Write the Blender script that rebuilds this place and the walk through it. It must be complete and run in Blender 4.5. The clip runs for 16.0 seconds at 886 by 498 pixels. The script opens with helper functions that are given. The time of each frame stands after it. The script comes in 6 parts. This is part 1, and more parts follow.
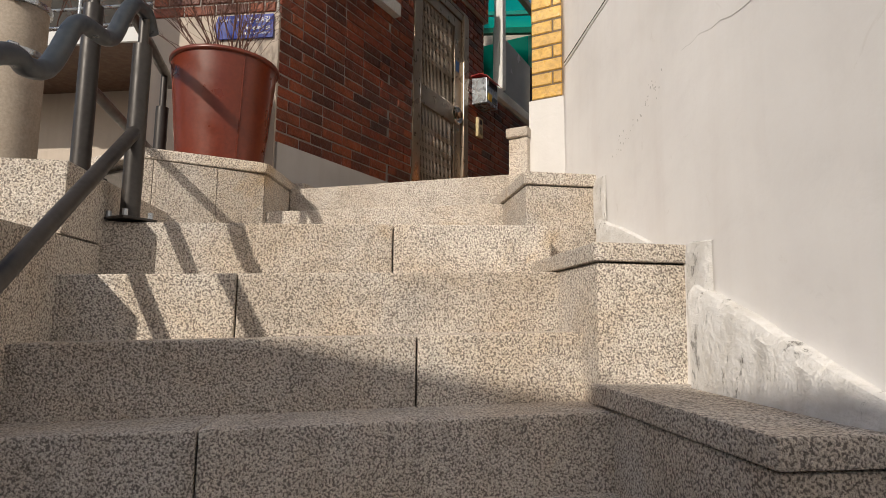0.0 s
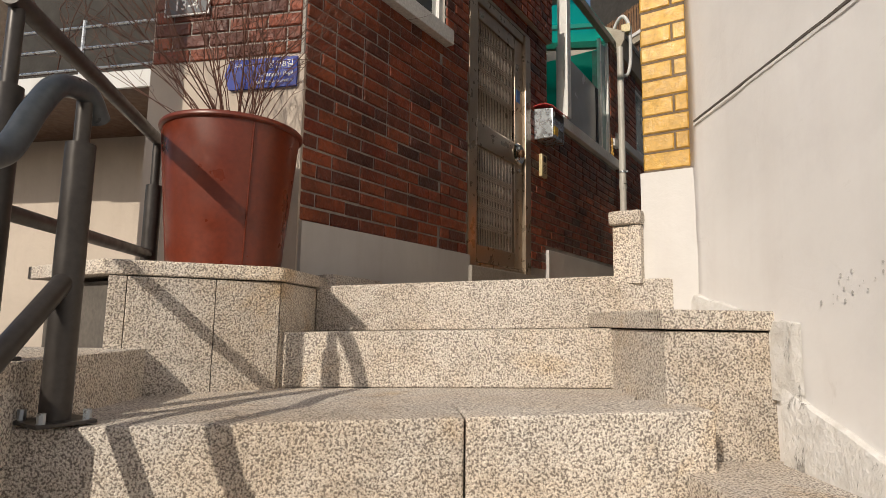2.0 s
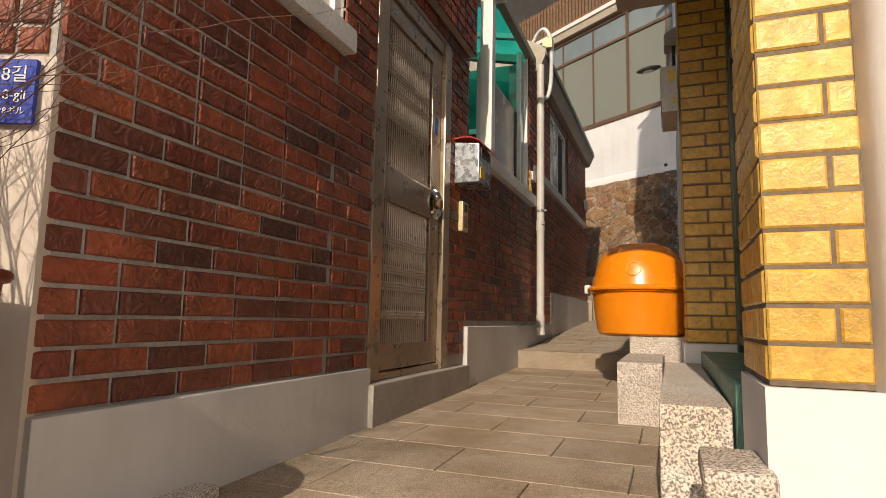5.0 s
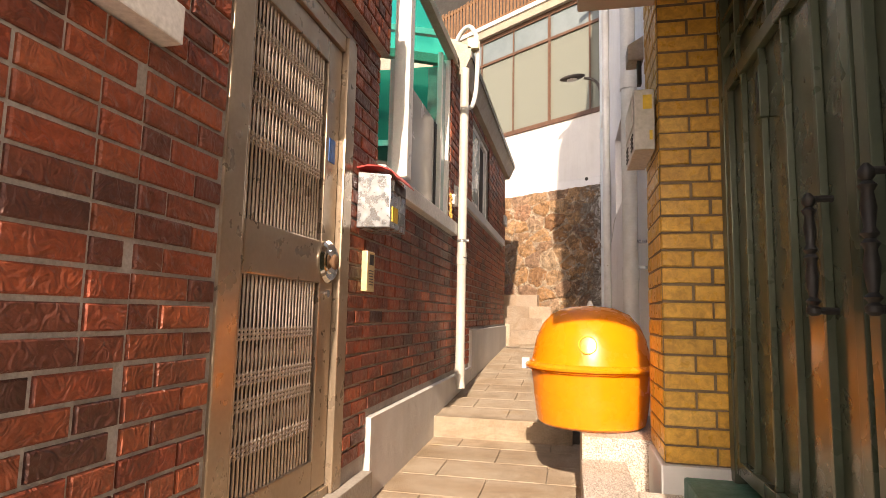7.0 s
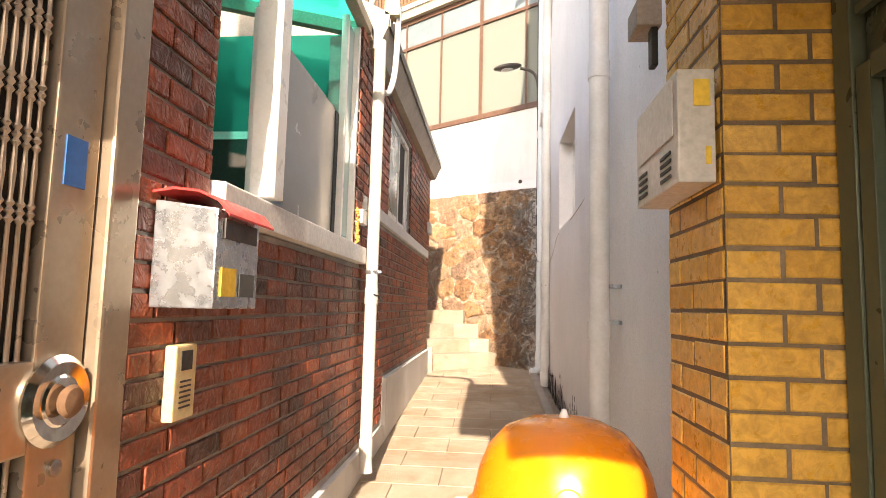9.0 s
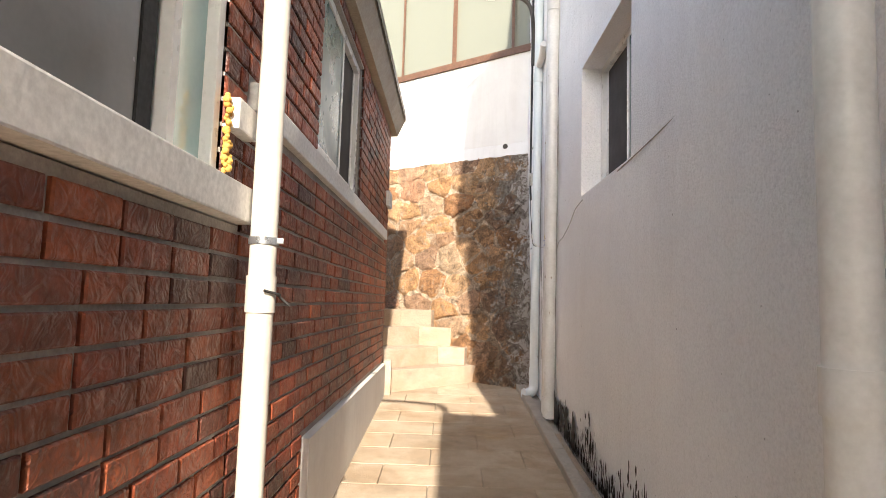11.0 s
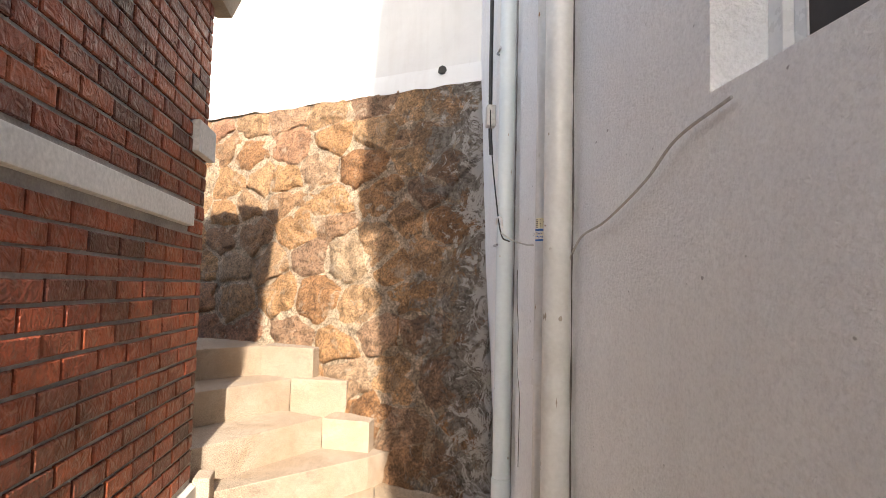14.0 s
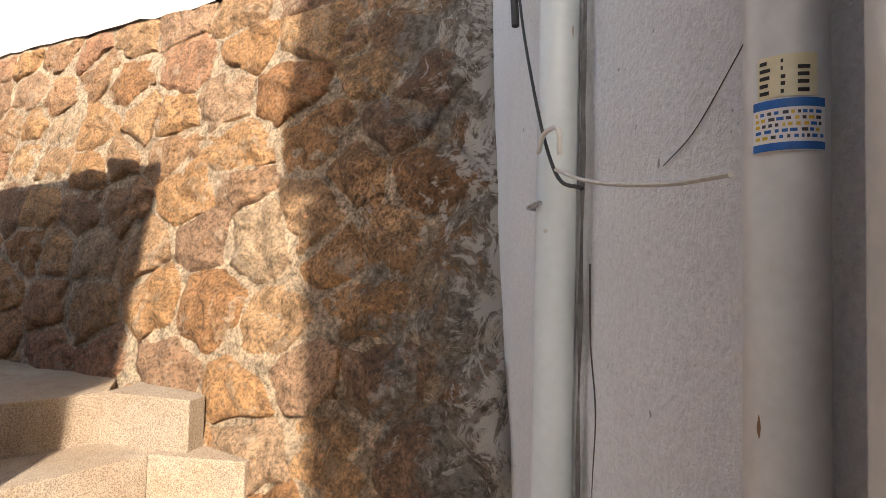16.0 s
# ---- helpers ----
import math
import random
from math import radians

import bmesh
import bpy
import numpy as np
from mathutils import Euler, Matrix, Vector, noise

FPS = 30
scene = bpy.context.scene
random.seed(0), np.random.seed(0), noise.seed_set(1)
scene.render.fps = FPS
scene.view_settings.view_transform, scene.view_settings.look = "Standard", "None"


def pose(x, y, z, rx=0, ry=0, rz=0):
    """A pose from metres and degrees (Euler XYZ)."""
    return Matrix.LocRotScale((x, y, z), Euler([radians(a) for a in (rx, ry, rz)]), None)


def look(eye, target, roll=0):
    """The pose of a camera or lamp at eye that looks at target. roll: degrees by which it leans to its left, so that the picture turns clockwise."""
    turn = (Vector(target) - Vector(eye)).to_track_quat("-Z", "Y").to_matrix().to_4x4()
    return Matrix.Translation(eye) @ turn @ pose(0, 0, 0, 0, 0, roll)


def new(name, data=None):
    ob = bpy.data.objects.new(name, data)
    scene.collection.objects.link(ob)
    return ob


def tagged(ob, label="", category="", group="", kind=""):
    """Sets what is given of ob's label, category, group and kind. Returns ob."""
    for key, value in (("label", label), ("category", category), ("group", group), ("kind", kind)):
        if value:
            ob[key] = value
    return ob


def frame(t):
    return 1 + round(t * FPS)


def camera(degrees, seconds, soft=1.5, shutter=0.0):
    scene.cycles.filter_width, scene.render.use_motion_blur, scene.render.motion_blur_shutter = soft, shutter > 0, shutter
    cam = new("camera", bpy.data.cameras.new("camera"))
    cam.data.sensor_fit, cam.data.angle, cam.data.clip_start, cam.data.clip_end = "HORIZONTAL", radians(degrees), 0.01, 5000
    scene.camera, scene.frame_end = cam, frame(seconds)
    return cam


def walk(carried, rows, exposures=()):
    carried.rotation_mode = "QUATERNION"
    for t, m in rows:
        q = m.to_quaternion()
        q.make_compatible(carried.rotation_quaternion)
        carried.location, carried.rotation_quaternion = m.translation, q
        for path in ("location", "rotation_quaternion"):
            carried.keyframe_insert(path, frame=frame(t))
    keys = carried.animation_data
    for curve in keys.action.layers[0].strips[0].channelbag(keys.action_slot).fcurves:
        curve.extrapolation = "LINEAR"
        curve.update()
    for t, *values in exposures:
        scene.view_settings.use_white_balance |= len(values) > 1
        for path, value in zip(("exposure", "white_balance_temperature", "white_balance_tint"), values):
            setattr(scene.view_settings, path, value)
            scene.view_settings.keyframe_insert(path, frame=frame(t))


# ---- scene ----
cam = camera(74.7, 16.0, 0.6)
METRES, EYE, TILT, LEAN, TURN = 11.0, 1.0, 0.0, 0.0, 29.3
ROWS = [
    (0.0, 0.0, 0.0, 0.0, -0.08, 6.86, -0.7),
    (0.5, 0.0011, 0.0155, 0.0147, 1.74, 7.35, -0.78),
    (1.0, -0.0109, 0.0322, 0.0263, 2.49, 7.46, -0.89),
    (1.5, -0.0134, 0.047, 0.0333, 3.25, 7.54, -0.83),
    (2.0, -0.0123, 0.0644, 0.0493, 4.1, 7.2, -0.92),
    (2.5, -0.0222, 0.0809, 0.0568, 3.05, 7.79, -1.01),
    (3.0, -0.0236, 0.0917, 0.0689, 0.93, 7.95, -0.95),
    (3.5, -0.016, 0.1139, 0.0813, -0.9, 7.39, -0.99),
    (4.0, -0.0201, 0.1334, 0.087, -3.48, 7.54, -1.1),
    (6.5, -0.0146, 0.2242, 0.1428, -14.25, 5.93, -1.21),
    (7.0, -0.0109, 0.2463, 0.1497, -16.94, 6.4, -1.22),
    (7.5, -0.0133, 0.2706, 0.1656, -20.14, 6.19, -1.25),
    (8.0, -0.0041, 0.2883, 0.1668, -22.63, 5.21, -1.21),
    (8.5, 0.0124, 0.3118, 0.1824, -23.92, 5.63, -1.32),
    (11.0, 0.0967, 0.5037, 0.1905, -28.75, 5.15, -1.71),
    (11.5, 0.1133, 0.5435, 0.1911, -31.47, 4.53, -1.73),
    (12.0, 0.1308, 0.5849, 0.1966, -33.88, 3.49, -1.63),
    (12.5, 0.1628, 0.6163, 0.2026, -34.77, 3.16, -1.5),
    (13.0, 0.184, 0.6474, 0.2077, -35.6, 2.9, -1.49),
    (13.5, 0.2043, 0.6803, 0.215, -36.28, 3.35, -1.43),
    (14.0, 0.2331, 0.7121, 0.2184, -36.05, 3.88, -1.4),
    (14.5, 0.2531, 0.7443, 0.2189, -36.14, 3.99, -1.41),
    (15.0, 0.2728, 0.7763, 0.2243, -37.76, 3.78, -1.52),
    (15.5, 0.3044, 0.8051, 0.2262, -38.56, 3.0, -1.55),
    (16.0, 0.3253, 0.8304, 0.2242, -36.73, 2.79, -1.6),
]
walk(cam, [(t, pose(0, 0, EYE, TILT, LEAN, TURN) @ pose(METRES * x, METRES * y, METRES * z, 90 + pitch, roll, yaw)) for t, x, y, z, yaw, pitch, roll in ROWS],
     [(0.0, -0.3, 6250, 9), (3.0, -0.3, 6450, 9), (4.2, -0.2, 6600, 10), (6.3, 0.85, 7300, 16), (7.0, 1.26, 7400, 18), (8.5, 2.04, 7250, 16),
      (10.8, 1.83, 6550, 10), (13.0, 1.83, 6450, 10), (16.0, 1.45, 6650, 10)])

# ---- world, sun ----
world = bpy.data.worlds.new("sky")
scene.world = world
world.use_nodes = True
wn = world.node_tree.nodes
sky = wn.new("ShaderNodeTexSky")
sky.sky_type = "NISHITA"
sky.sun_disc = False
sky.sun_elevation = radians(30)
sky.sun_rotation = radians(182)
sky.dust_density = 2.5
world.node_tree.links.new(sky.outputs[0], wn["Background"].inputs[0])
wn["Background"].inputs[1].default_value = 0.112
sun = new("sun", bpy.data.lights.new("sun", "SUN"))
sun.data.energy, sun.data.angle, sun.data.color = 4.0, radians(0.5), (1.0, 0.88, 0.73)
sun.matrix_basis = look((0.5, -10, 7), (0, 0, 1.23))


# ---- materials ----
class Nodes:
    def __init__(self, name):
        self.m = bpy.data.materials.new(name)
        self.m.use_nodes = True
        self.t = self.m.node_tree
        self.b = self.t.nodes["Principled BSDF"]
        self.pos = self.t.nodes.new("ShaderNodeNewGeometry").outputs["Position"]

    def add(self, kind, **inputs):
        n = self.t.nodes.new(kind)
        for k, v in inputs.items():
            self.put(n.inputs[k.replace("_", " ")], v)
        return n

    def put(self, socket, v):
        if isinstance(v, bpy.types.NodeSocket):
            self.t.links.new(v, socket)
        elif isinstance(v, tuple) and len(v) == 3 and socket.type == "RGBA":
            socket.default_value = (*v, 1)
        else:
            socket.default_value = v

    def noise(self, scale, detail=4.0, rough=0.55, distort=0.0, vec=None):
        n = self.add("ShaderNodeTexNoise", Scale=scale, Detail=detail, Roughness=rough, Distortion=distort)
        self.put(n.inputs["Vector"], vec or self.pos)
        return n.outputs[0]

    def ramp(self, fac, *stops):
        n = self.add("ShaderNodeValToRGB", Fac=fac)
        e = n.color_ramp.elements
        while len(e) < len(stops):
            e.new(0.5)
        for el, (p, c) in zip(e, stops):
            el.position = p
            el.color = (*c, 1) if isinstance(c, tuple) else (c, c, c, 1)
        return n.outputs[0]

    def mix(self, fac, a, b, how="MIX"):
        n = self.t.nodes.new("ShaderNodeMix")
        n.data_type, n.blend_type = "RGBA", how
        self.put(n.inputs[0], fac)
        self.put(n.inputs[6], a)
        self.put(n.inputs[7], b)
        return n.outputs[2]

    def math(self, op, a, b=0.0):
        n = self.t.nodes.new("ShaderNodeMath")
        n.operation = op
        self.put(n.inputs[0], a)
        self.put(n.inputs[1], b)
        return n.outputs[0]

    def bump(self, height, strength=0.3, dist=0.01):
        n = self.add("ShaderNodeBump", Height=height, Strength=strength, Distance=dist)
        if self.b.inputs["Normal"].is_linked:
            self.put(n.inputs["Normal"], self.b.inputs["Normal"].links[0].from_socket)
        self.put(self.b.inputs["Normal"], n.outputs[0])

    def set(self, color=None, rough=None, metal=None):
        for k, v in (("Base Color", color), ("Roughness", rough), ("Metallic", metal)):
            if v is not None:
                self.put(self.b.inputs[k], v)
        return self.m


def plain(name, a, b, scale=3.0, rough=0.7, metal=0.0, bump=0.15, bscale=60.0, dist=0.004, fine=0.25):
    """A surface that varies between two colours, at two scales, with a fine relief."""
    n = Nodes(name)
    big = n.ramp(n.noise(scale, 6.0, 0.65), (0.3, a), (0.7, b))
    grain = n.ramp(n.noise(bscale, 3.0), (0.3, 1.0 - fine), (0.7, 1.0))
    col = n.mix(1.0, big, grain, "MULTIPLY")
    n.bump(n.noise(bscale * 0.8, 4.0), bump, dist)
    return n.set(col, n.ramp(n.noise(scale * 3), (0.3, max(rough - 0.12, 0.02)), (0.7, min(rough + 0.1, 1.0))), metal)


def granite(name, dark, mid, light, stain, warm=0.5, grain=200.0, pits=0.5):
    """Bush-hammered granite: light and dark grains, small pits, rusty stains."""
    n = Nodes(name)
    g = n.noise(grain, 1.0, 0.5)
    speck = n.ramp(g, (0.4, dark), (0.455, mid), (0.53, mid), (0.58, light))
    fleck = n.ramp(n.noise(grain * 2.1, 1.0, 0.5), (0.36, 0.6), (0.44, 1.0))
    speck = n.mix(1.0, speck, fleck, "MULTIPLY")
    rnd = n.add("ShaderNodeObjectInfo").outputs["Random"]
    tone = n.ramp(rnd, (0.0, 0.84), (1.0, 1.04))
    col = n.mix(1.0, speck, tone, "MULTIPLY")
    big = n.ramp(n.noise(2.3, 7.0, 0.7, 0.4), (0.42, 0.0), (0.72, warm))
    col = n.mix(big, col, stain, "MULTIPLY")
    rust = n.ramp(n.noise(1.7, 5.0, 0.6, 0.3), (0.62, 0.0), (0.74, 0.75))
    col = n.mix(rust, col, (0.86, 0.66, 0.36), "MULTIPLY")
    grime = n.ramp(n.noise(5.5, 8.0, 0.8, 0.6), (0.3, 0.7), (0.5, 1.0))
    col = n.mix(1.0, col, grime, "MULTIPLY")
    n.bump(g, pits, 0.006)
    n.bump(n.noise(14.0, 4.0, 0.6), 0.25, 0.012)
    return n.set(col, 0.82)


def brick(name, tones, relief=0.6, scale=15.0, soot_low=0.5, gloss=0.5, top=1.05):
    n = Nodes(name)
    r = n.math("FRACT", n.math("ADD", n.add("ShaderNodeObjectInfo").outputs["Random"],
                               n.t.nodes.new("ShaderNodeNewGeometry").outputs["Random Per Island"]))
    k = len(tones) - 1
    col = n.ramp(r, *[(i / k, c) for i, c in enumerate(tones)])
    wear = n.ramp(n.noise(34.0, 5.0, 0.7, 0.6), (0.32, 0.68), (0.62, 1.1))
    col = n.mix(1.0, col, wear, "MULTIPLY")
    soot = n.ramp(n.noise(2.4, 8.0, 0.7), (0.38, soot_low), (0.58, top))
    col = n.mix(1.0, col, soot, "MULTIPLY")
    lime = n.ramp(n.noise(11.0, 8.0, 0.8, 0.8), (0.66, 0.0), (0.74, 0.32))
    col = n.mix(lime, col, (0.5, 0.42, 0.36))
    n.bump(n.noise(scale, 1.5, 0.5, 2.2), relief, 0.013)
    n.bump(n.noise(130.0, 4.0, 0.7), 0.45, 0.003)
    return n.set(col, n.ramp(n.noise(26.0, 4.0, 0.6), (0.35, gloss - 0.12), (0.65, gloss + 0.2)))


GRANITE = granite("granite", (0.27, 0.235, 0.205), (0.64, 0.575, 0.5), (0.84, 0.775, 0.695), (0.82, 0.69, 0.52), 0.65, 185.0, 0.8)
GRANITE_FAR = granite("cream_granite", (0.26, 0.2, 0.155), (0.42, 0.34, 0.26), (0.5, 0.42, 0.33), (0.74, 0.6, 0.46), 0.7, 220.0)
PAVE = granite("paving_granite", (0.26, 0.205, 0.145), (0.44, 0.355, 0.26), (0.54, 0.45, 0.34), (0.6, 0.48, 0.35), 0.9, 220.0)
JOINT = plain("dark_joint", (0.1, 0.09, 0.08), (0.16, 0.14, 0.12), 6.0, 0.95)
MORTAR = plain("grey_mortar", (0.3, 0.278, 0.25), (0.5, 0.465, 0.43), 5.0, 0.95, bump=0.5, bscale=120)
YMORTAR = plain("brown_mortar", (0.12, 0.09, 0.06), (0.24, 0.18, 0.12), 5.0, 0.95, bump=0.5, bscale=120)
REDBRICK = brick("red_brick", [(0.09, 0.034, 0.025), (0.31, 0.066, 0.028), (0.37, 0.088, 0.034), (0.14, 0.043, 0.029), (0.4, 0.1, 0.037), (0.24, 0.046, 0.022)], 0.9, 20.0, 0.44, 0.5, 0.93)
YELLOWBRICK = brick("yellow_brick", [(0.6, 0.345, 0.055), (0.67, 0.4, 0.08), (0.57, 0.32, 0.05), (0.7, 0.44, 0.11)], 0.12, 50.0, 0.85, 0.36)


def stucco(name, a, b, rough_scale, relief, dist, streak=(0.86, 0.84, 0.82), coarse=0.0):
    """Trowelled render. coarse: how far a rough spatter coat, its hollows coloured darker as relief shade, covers it,
    in patches.
    """
    n = Nodes(name)
    col = n.ramp(n.noise(0.9, 7.0, 0.6, 0.5), (0.35, a), (0.66, b))
    sq = n.add("ShaderNodeMapping", Scale=(5.0, 5.0, 0.5))
    n.put(sq.inputs["Vector"], n.pos)
    drag = n.noise(1.6, 5.0, 0.6, 0.0, sq.outputs[0])
    col = n.mix(n.ramp(drag, (0.48, 0.0), (0.75, 0.55)), col, streak, "MULTIPLY")
    blot = n.ramp(n.noise(7.0, 6.0, 0.75, 1.2), (0.63, 0.0), (0.74, 0.5))
    col = n.mix(blot, col, (0.8, 0.78, 0.75), "MULTIPLY")
    damp = n.ramp(n.noise(1.9, 8.0, 0.7, 0.7), (0.5, 0.0), (0.68, 0.6))
    col = n.mix(damp, col, (0.95, 0.94, 0.95), "MULTIPLY")
    grain = n.noise(rough_scale, 5.0, 0.68, 0.3)
    # Hollows of the relief are darkened in colour, as shading would.
    grain_tone = n.ramp(grain, (0.33, 1.0 - 0.09 * relief), (0.5, 1.0))
    if coarse:
        patch = n.ramp(n.noise(1.1, 4.0, 0.6, 0.4), (0.4, 0.25), (0.6, 1.0))
        grain_tone = n.mix(patch, grain_tone, n.ramp(grain, (0.36, 1.0 - coarse), (0.48, 1.0), (0.6, 1.0 + coarse * 0.5)))
        fine = n.ramp(n.noise(120.0, 3.0, 0.7), (0.38, 0.95), (0.5, 1.0), (0.6, 1.03))
        col = n.mix(1.0, col, fine, "MULTIPLY")
        # Small pits get their shade as colour.
        pit_shade = n.ramp(n.noise(30.0, 2.0, 0.5), (0.22, 0.5), (0.25, 1.0))
        col = n.mix(1.0, col, pit_shade, "MULTIPLY")
        n.bump(n.noise(2.2, 4.0, 0.5, 0.0, sq.outputs[0]), 0.5, 0.02)
    col = n.mix(1.0, col, grain_tone, "MULTIPLY")
    n.bump(grain, relief, dist)
    n.bump(n.noise(1.3, 3.0), 0.35, 0.05)
    return n.set(col, 0.88)


STUCCO = stucco("white_stucco", (0.78, 0.755, 0.73), (0.88, 0.86, 0.84), 9.0, 0.25, 0.012, (0.93, 0.91, 0.9))
FOOT = stucco("foot_plaster", (0.6, 0.58, 0.555), (0.68, 0.66, 0.64), 9.0, 0.3, 0.012, (0.93, 0.91, 0.9))
GREY = stucco("grey_stucco", (0.84, 0.852, 0.86), (0.91, 0.918, 0.922), 70.0, 1.0, 0.012, (0.94, 0.925, 0.915), 0.06)
CREAM = stucco("cream_plaster", (0.5, 0.43, 0.36), (0.6, 0.52, 0.44), 14.0, 0.3, 0.01)
WHITEPAINT = stucco("white_wall_paint", (0.6, 0.605, 0.61), (0.68, 0.685, 0.68), 18.0, 0.2, 0.008)


def scarred():
    """White render whose skin has flaked off, with grey cement showing in streaks."""
    n = Nodes("scarred_render")
    sq = n.add("ShaderNodeMapping", Scale=(3.0, 3.0, 1.2))
    n.put(sq.inputs["Vector"], n.pos)
    patch = n.ramp(n.noise(4.5, 9.0, 0.78, 0.5, sq.outputs[0]), (0.575, 0.0), (0.62, 0.9))
    grain_tone = n.ramp(n.noise(70.0, 4.0, 0.7), (0.35, (0.1, 0.09, 0.08)), (0.65, (0.5, 0.47, 0.43)))
    white = n.ramp(n.noise(12.0, 7.0, 0.7), (0.35, (0.66, 0.63, 0.58)), (0.6, (0.82, 0.8, 0.77)))
    n.bump(n.noise(24.0, 6.0, 0.7), 0.7, 0.02)
    n.bump(patch, 0.6, -0.006)
    return n.set(n.mix(patch, white, grain_tone), 0.9)


SCARRED = scarred()
BASE = stucco("base_render", (0.5, 0.48, 0.46), (0.62, 0.6, 0.57), 16.0, 0.3, 0.008)
SILL = plain("sill_paint", (0.7, 0.69, 0.67), (0.78, 0.77, 0.75), 5.0, 0.7)
CONCRETE = plain("concrete", (0.3, 0.27, 0.23), (0.42, 0.38, 0.33), 4.0, 0.9, bump=0.4, bscale=80)
GRIME = plain("wall_grime", (0.09, 0.082, 0.075), (0.3, 0.28, 0.26), 22.0, 0.95, fine=0.4)
MOSS = plain("black_mould", (0.012, 0.012, 0.01), (0.05, 0.045, 0.04), 30.0, 0.95)


def stone_face(name, mortar=False):
    """Warm field stone or its mortar, smeared with lime and grey cement."""
    n = Nodes(name)
    r = n.math("FRACT", n.math("ADD", n.add("ShaderNodeObjectInfo").outputs["Random"],
                               n.t.nodes.new("ShaderNodeNewGeometry").outputs["Random Per Island"]))
    col = n.ramp(r, (0.0, (0.38, 0.19, 0.085)), (0.25, (0.56, 0.32, 0.15)), (0.45, (0.36, 0.22, 0.14)), (0.6, (0.6, 0.37, 0.19)), (0.8, (0.47, 0.25, 0.15)), (1.0, (0.5, 0.36, 0.23)))
    if mortar:
        col = n.ramp(n.noise(6.0, 6.0, 0.7), (0.35, (0.5, 0.37, 0.25)), (0.65, (0.68, 0.54, 0.39)))
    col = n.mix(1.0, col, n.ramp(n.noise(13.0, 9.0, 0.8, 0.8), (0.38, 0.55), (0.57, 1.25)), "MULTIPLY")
    col = n.mix(1.0, col, n.ramp(n.noise(70.0, 5.0, 0.75), (0.4, 0.5), (0.54, 1.18)), "MULTIPLY")
    smear = n.ramp(n.noise(5.2, 9.0, 0.8, 1.2), (0.55, 0.0), (0.59, 0.6))
    col = n.mix(smear, col, n.ramp(n.noise(40.0, 5.0, 0.7), (0.4, (0.36, 0.26, 0.17)), (0.56, (0.7, 0.56, 0.42))))
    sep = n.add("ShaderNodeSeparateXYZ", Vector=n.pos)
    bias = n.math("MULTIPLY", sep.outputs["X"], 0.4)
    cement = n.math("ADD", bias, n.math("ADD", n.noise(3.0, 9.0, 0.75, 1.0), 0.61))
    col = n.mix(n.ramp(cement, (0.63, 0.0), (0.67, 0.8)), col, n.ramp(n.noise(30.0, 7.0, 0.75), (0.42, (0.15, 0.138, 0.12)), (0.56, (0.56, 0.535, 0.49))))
    # Darker patches, more of them towards the east end.
    east_dark = n.math("ADD", n.math("MULTIPLY", sep.outputs["X"], 0.25), n.math("ADD", n.noise(4.4, 9.0, 0.8, 0.6), 0.39))
    col = n.mix(n.ramp(east_dark, (0.51, 0.0), (0.57, 0.68)), col, (0.32, 0.3, 0.27), "MULTIPLY")
    lime = n.math("ADD", bias, n.math("ADD", n.noise(6.5, 9.0, 0.8, 1.5), 0.53))
    col = n.mix(n.ramp(lime, (0.62, 0.0), (0.66, 0.85)), col, (0.62, 0.59, 0.55))
    n.bump(n.noise(9.0, 9.0, 0.8, 0.6), 1.0, 0.1)
    n.bump(n.noise(38.0, 7.0, 0.85), 1.0, 0.045)
    return n.set(col, 0.85)


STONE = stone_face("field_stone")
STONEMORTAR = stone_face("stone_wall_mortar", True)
DARKSTEEL = plain("brown_painted_steel", (0.036, 0.031, 0.028), (0.06, 0.052, 0.047), 9.0, 0.42, 0.2, 0.05)
BLUEGRIP = plain("worn_blue_grey_steel", (0.05, 0.06, 0.072), (0.085, 0.095, 0.105), 7.0, 0.38, 0.3, 0.05)
STEEL = plain("brushed_bronze_steel", (0.34, 0.265, 0.19), (0.4, 0.32, 0.235), 4.0, 0.34, 0.6, 0.03, fine=0.12)
BARSTEEL = plain("bronze_bar_steel", (0.5, 0.4, 0.3), (0.58, 0.47, 0.36), 4.0, 0.36, 0.5, 0.03, fine=0.1)
CHROME = plain("chrome", (0.7, 0.68, 0.65), (0.8, 0.78, 0.75), 6.0, 0.14, 1.0, 0.02)
GALV = plain("galvanised_sheet", (0.42, 0.46, 0.5), (0.55, 0.58, 0.62), 9.0, 0.3, 0.85, 0.1, fine=0.1)
TERRA = plain("terracotta_plastic", (0.13, 0.022, 0.009), (0.18, 0.032, 0.012), 3.0, 0.36, 0.0, 0.06)
SOIL = plain("soil", (0.05, 0.035, 0.025), (0.1, 0.07, 0.05), 30.0, 0.95, bump=0.9, bscale=40, dist=0.02)
TWIG = plain("twig_bark", (0.085, 0.035, 0.025), (0.16, 0.075, 0.05), 40.0, 0.85)
GATEDARK = plain("black_green_gate_panel", (0.044, 0.054, 0.032), (0.072, 0.086, 0.053), 2.2, 0.3, 0.1, 0.05, fine=0.12)
GATEGREEN = plain("dark_green_gate_paint", (0.062, 0.08, 0.055), (0.09, 0.112, 0.078), 1.6, 0.33, 0.15, 0.05, fine=0.1)
GREENFLOOR = plain("green_floor_paint", (0.06, 0.18, 0.14), (0.12, 0.25, 0.19), 9.0, 0.5)
ORANGE = plain("orange_plastic", (0.72, 0.21, 0.006), (0.76, 0.24, 0.009), 3.0, 0.26, 0.0, 0.02, fine=0.05)
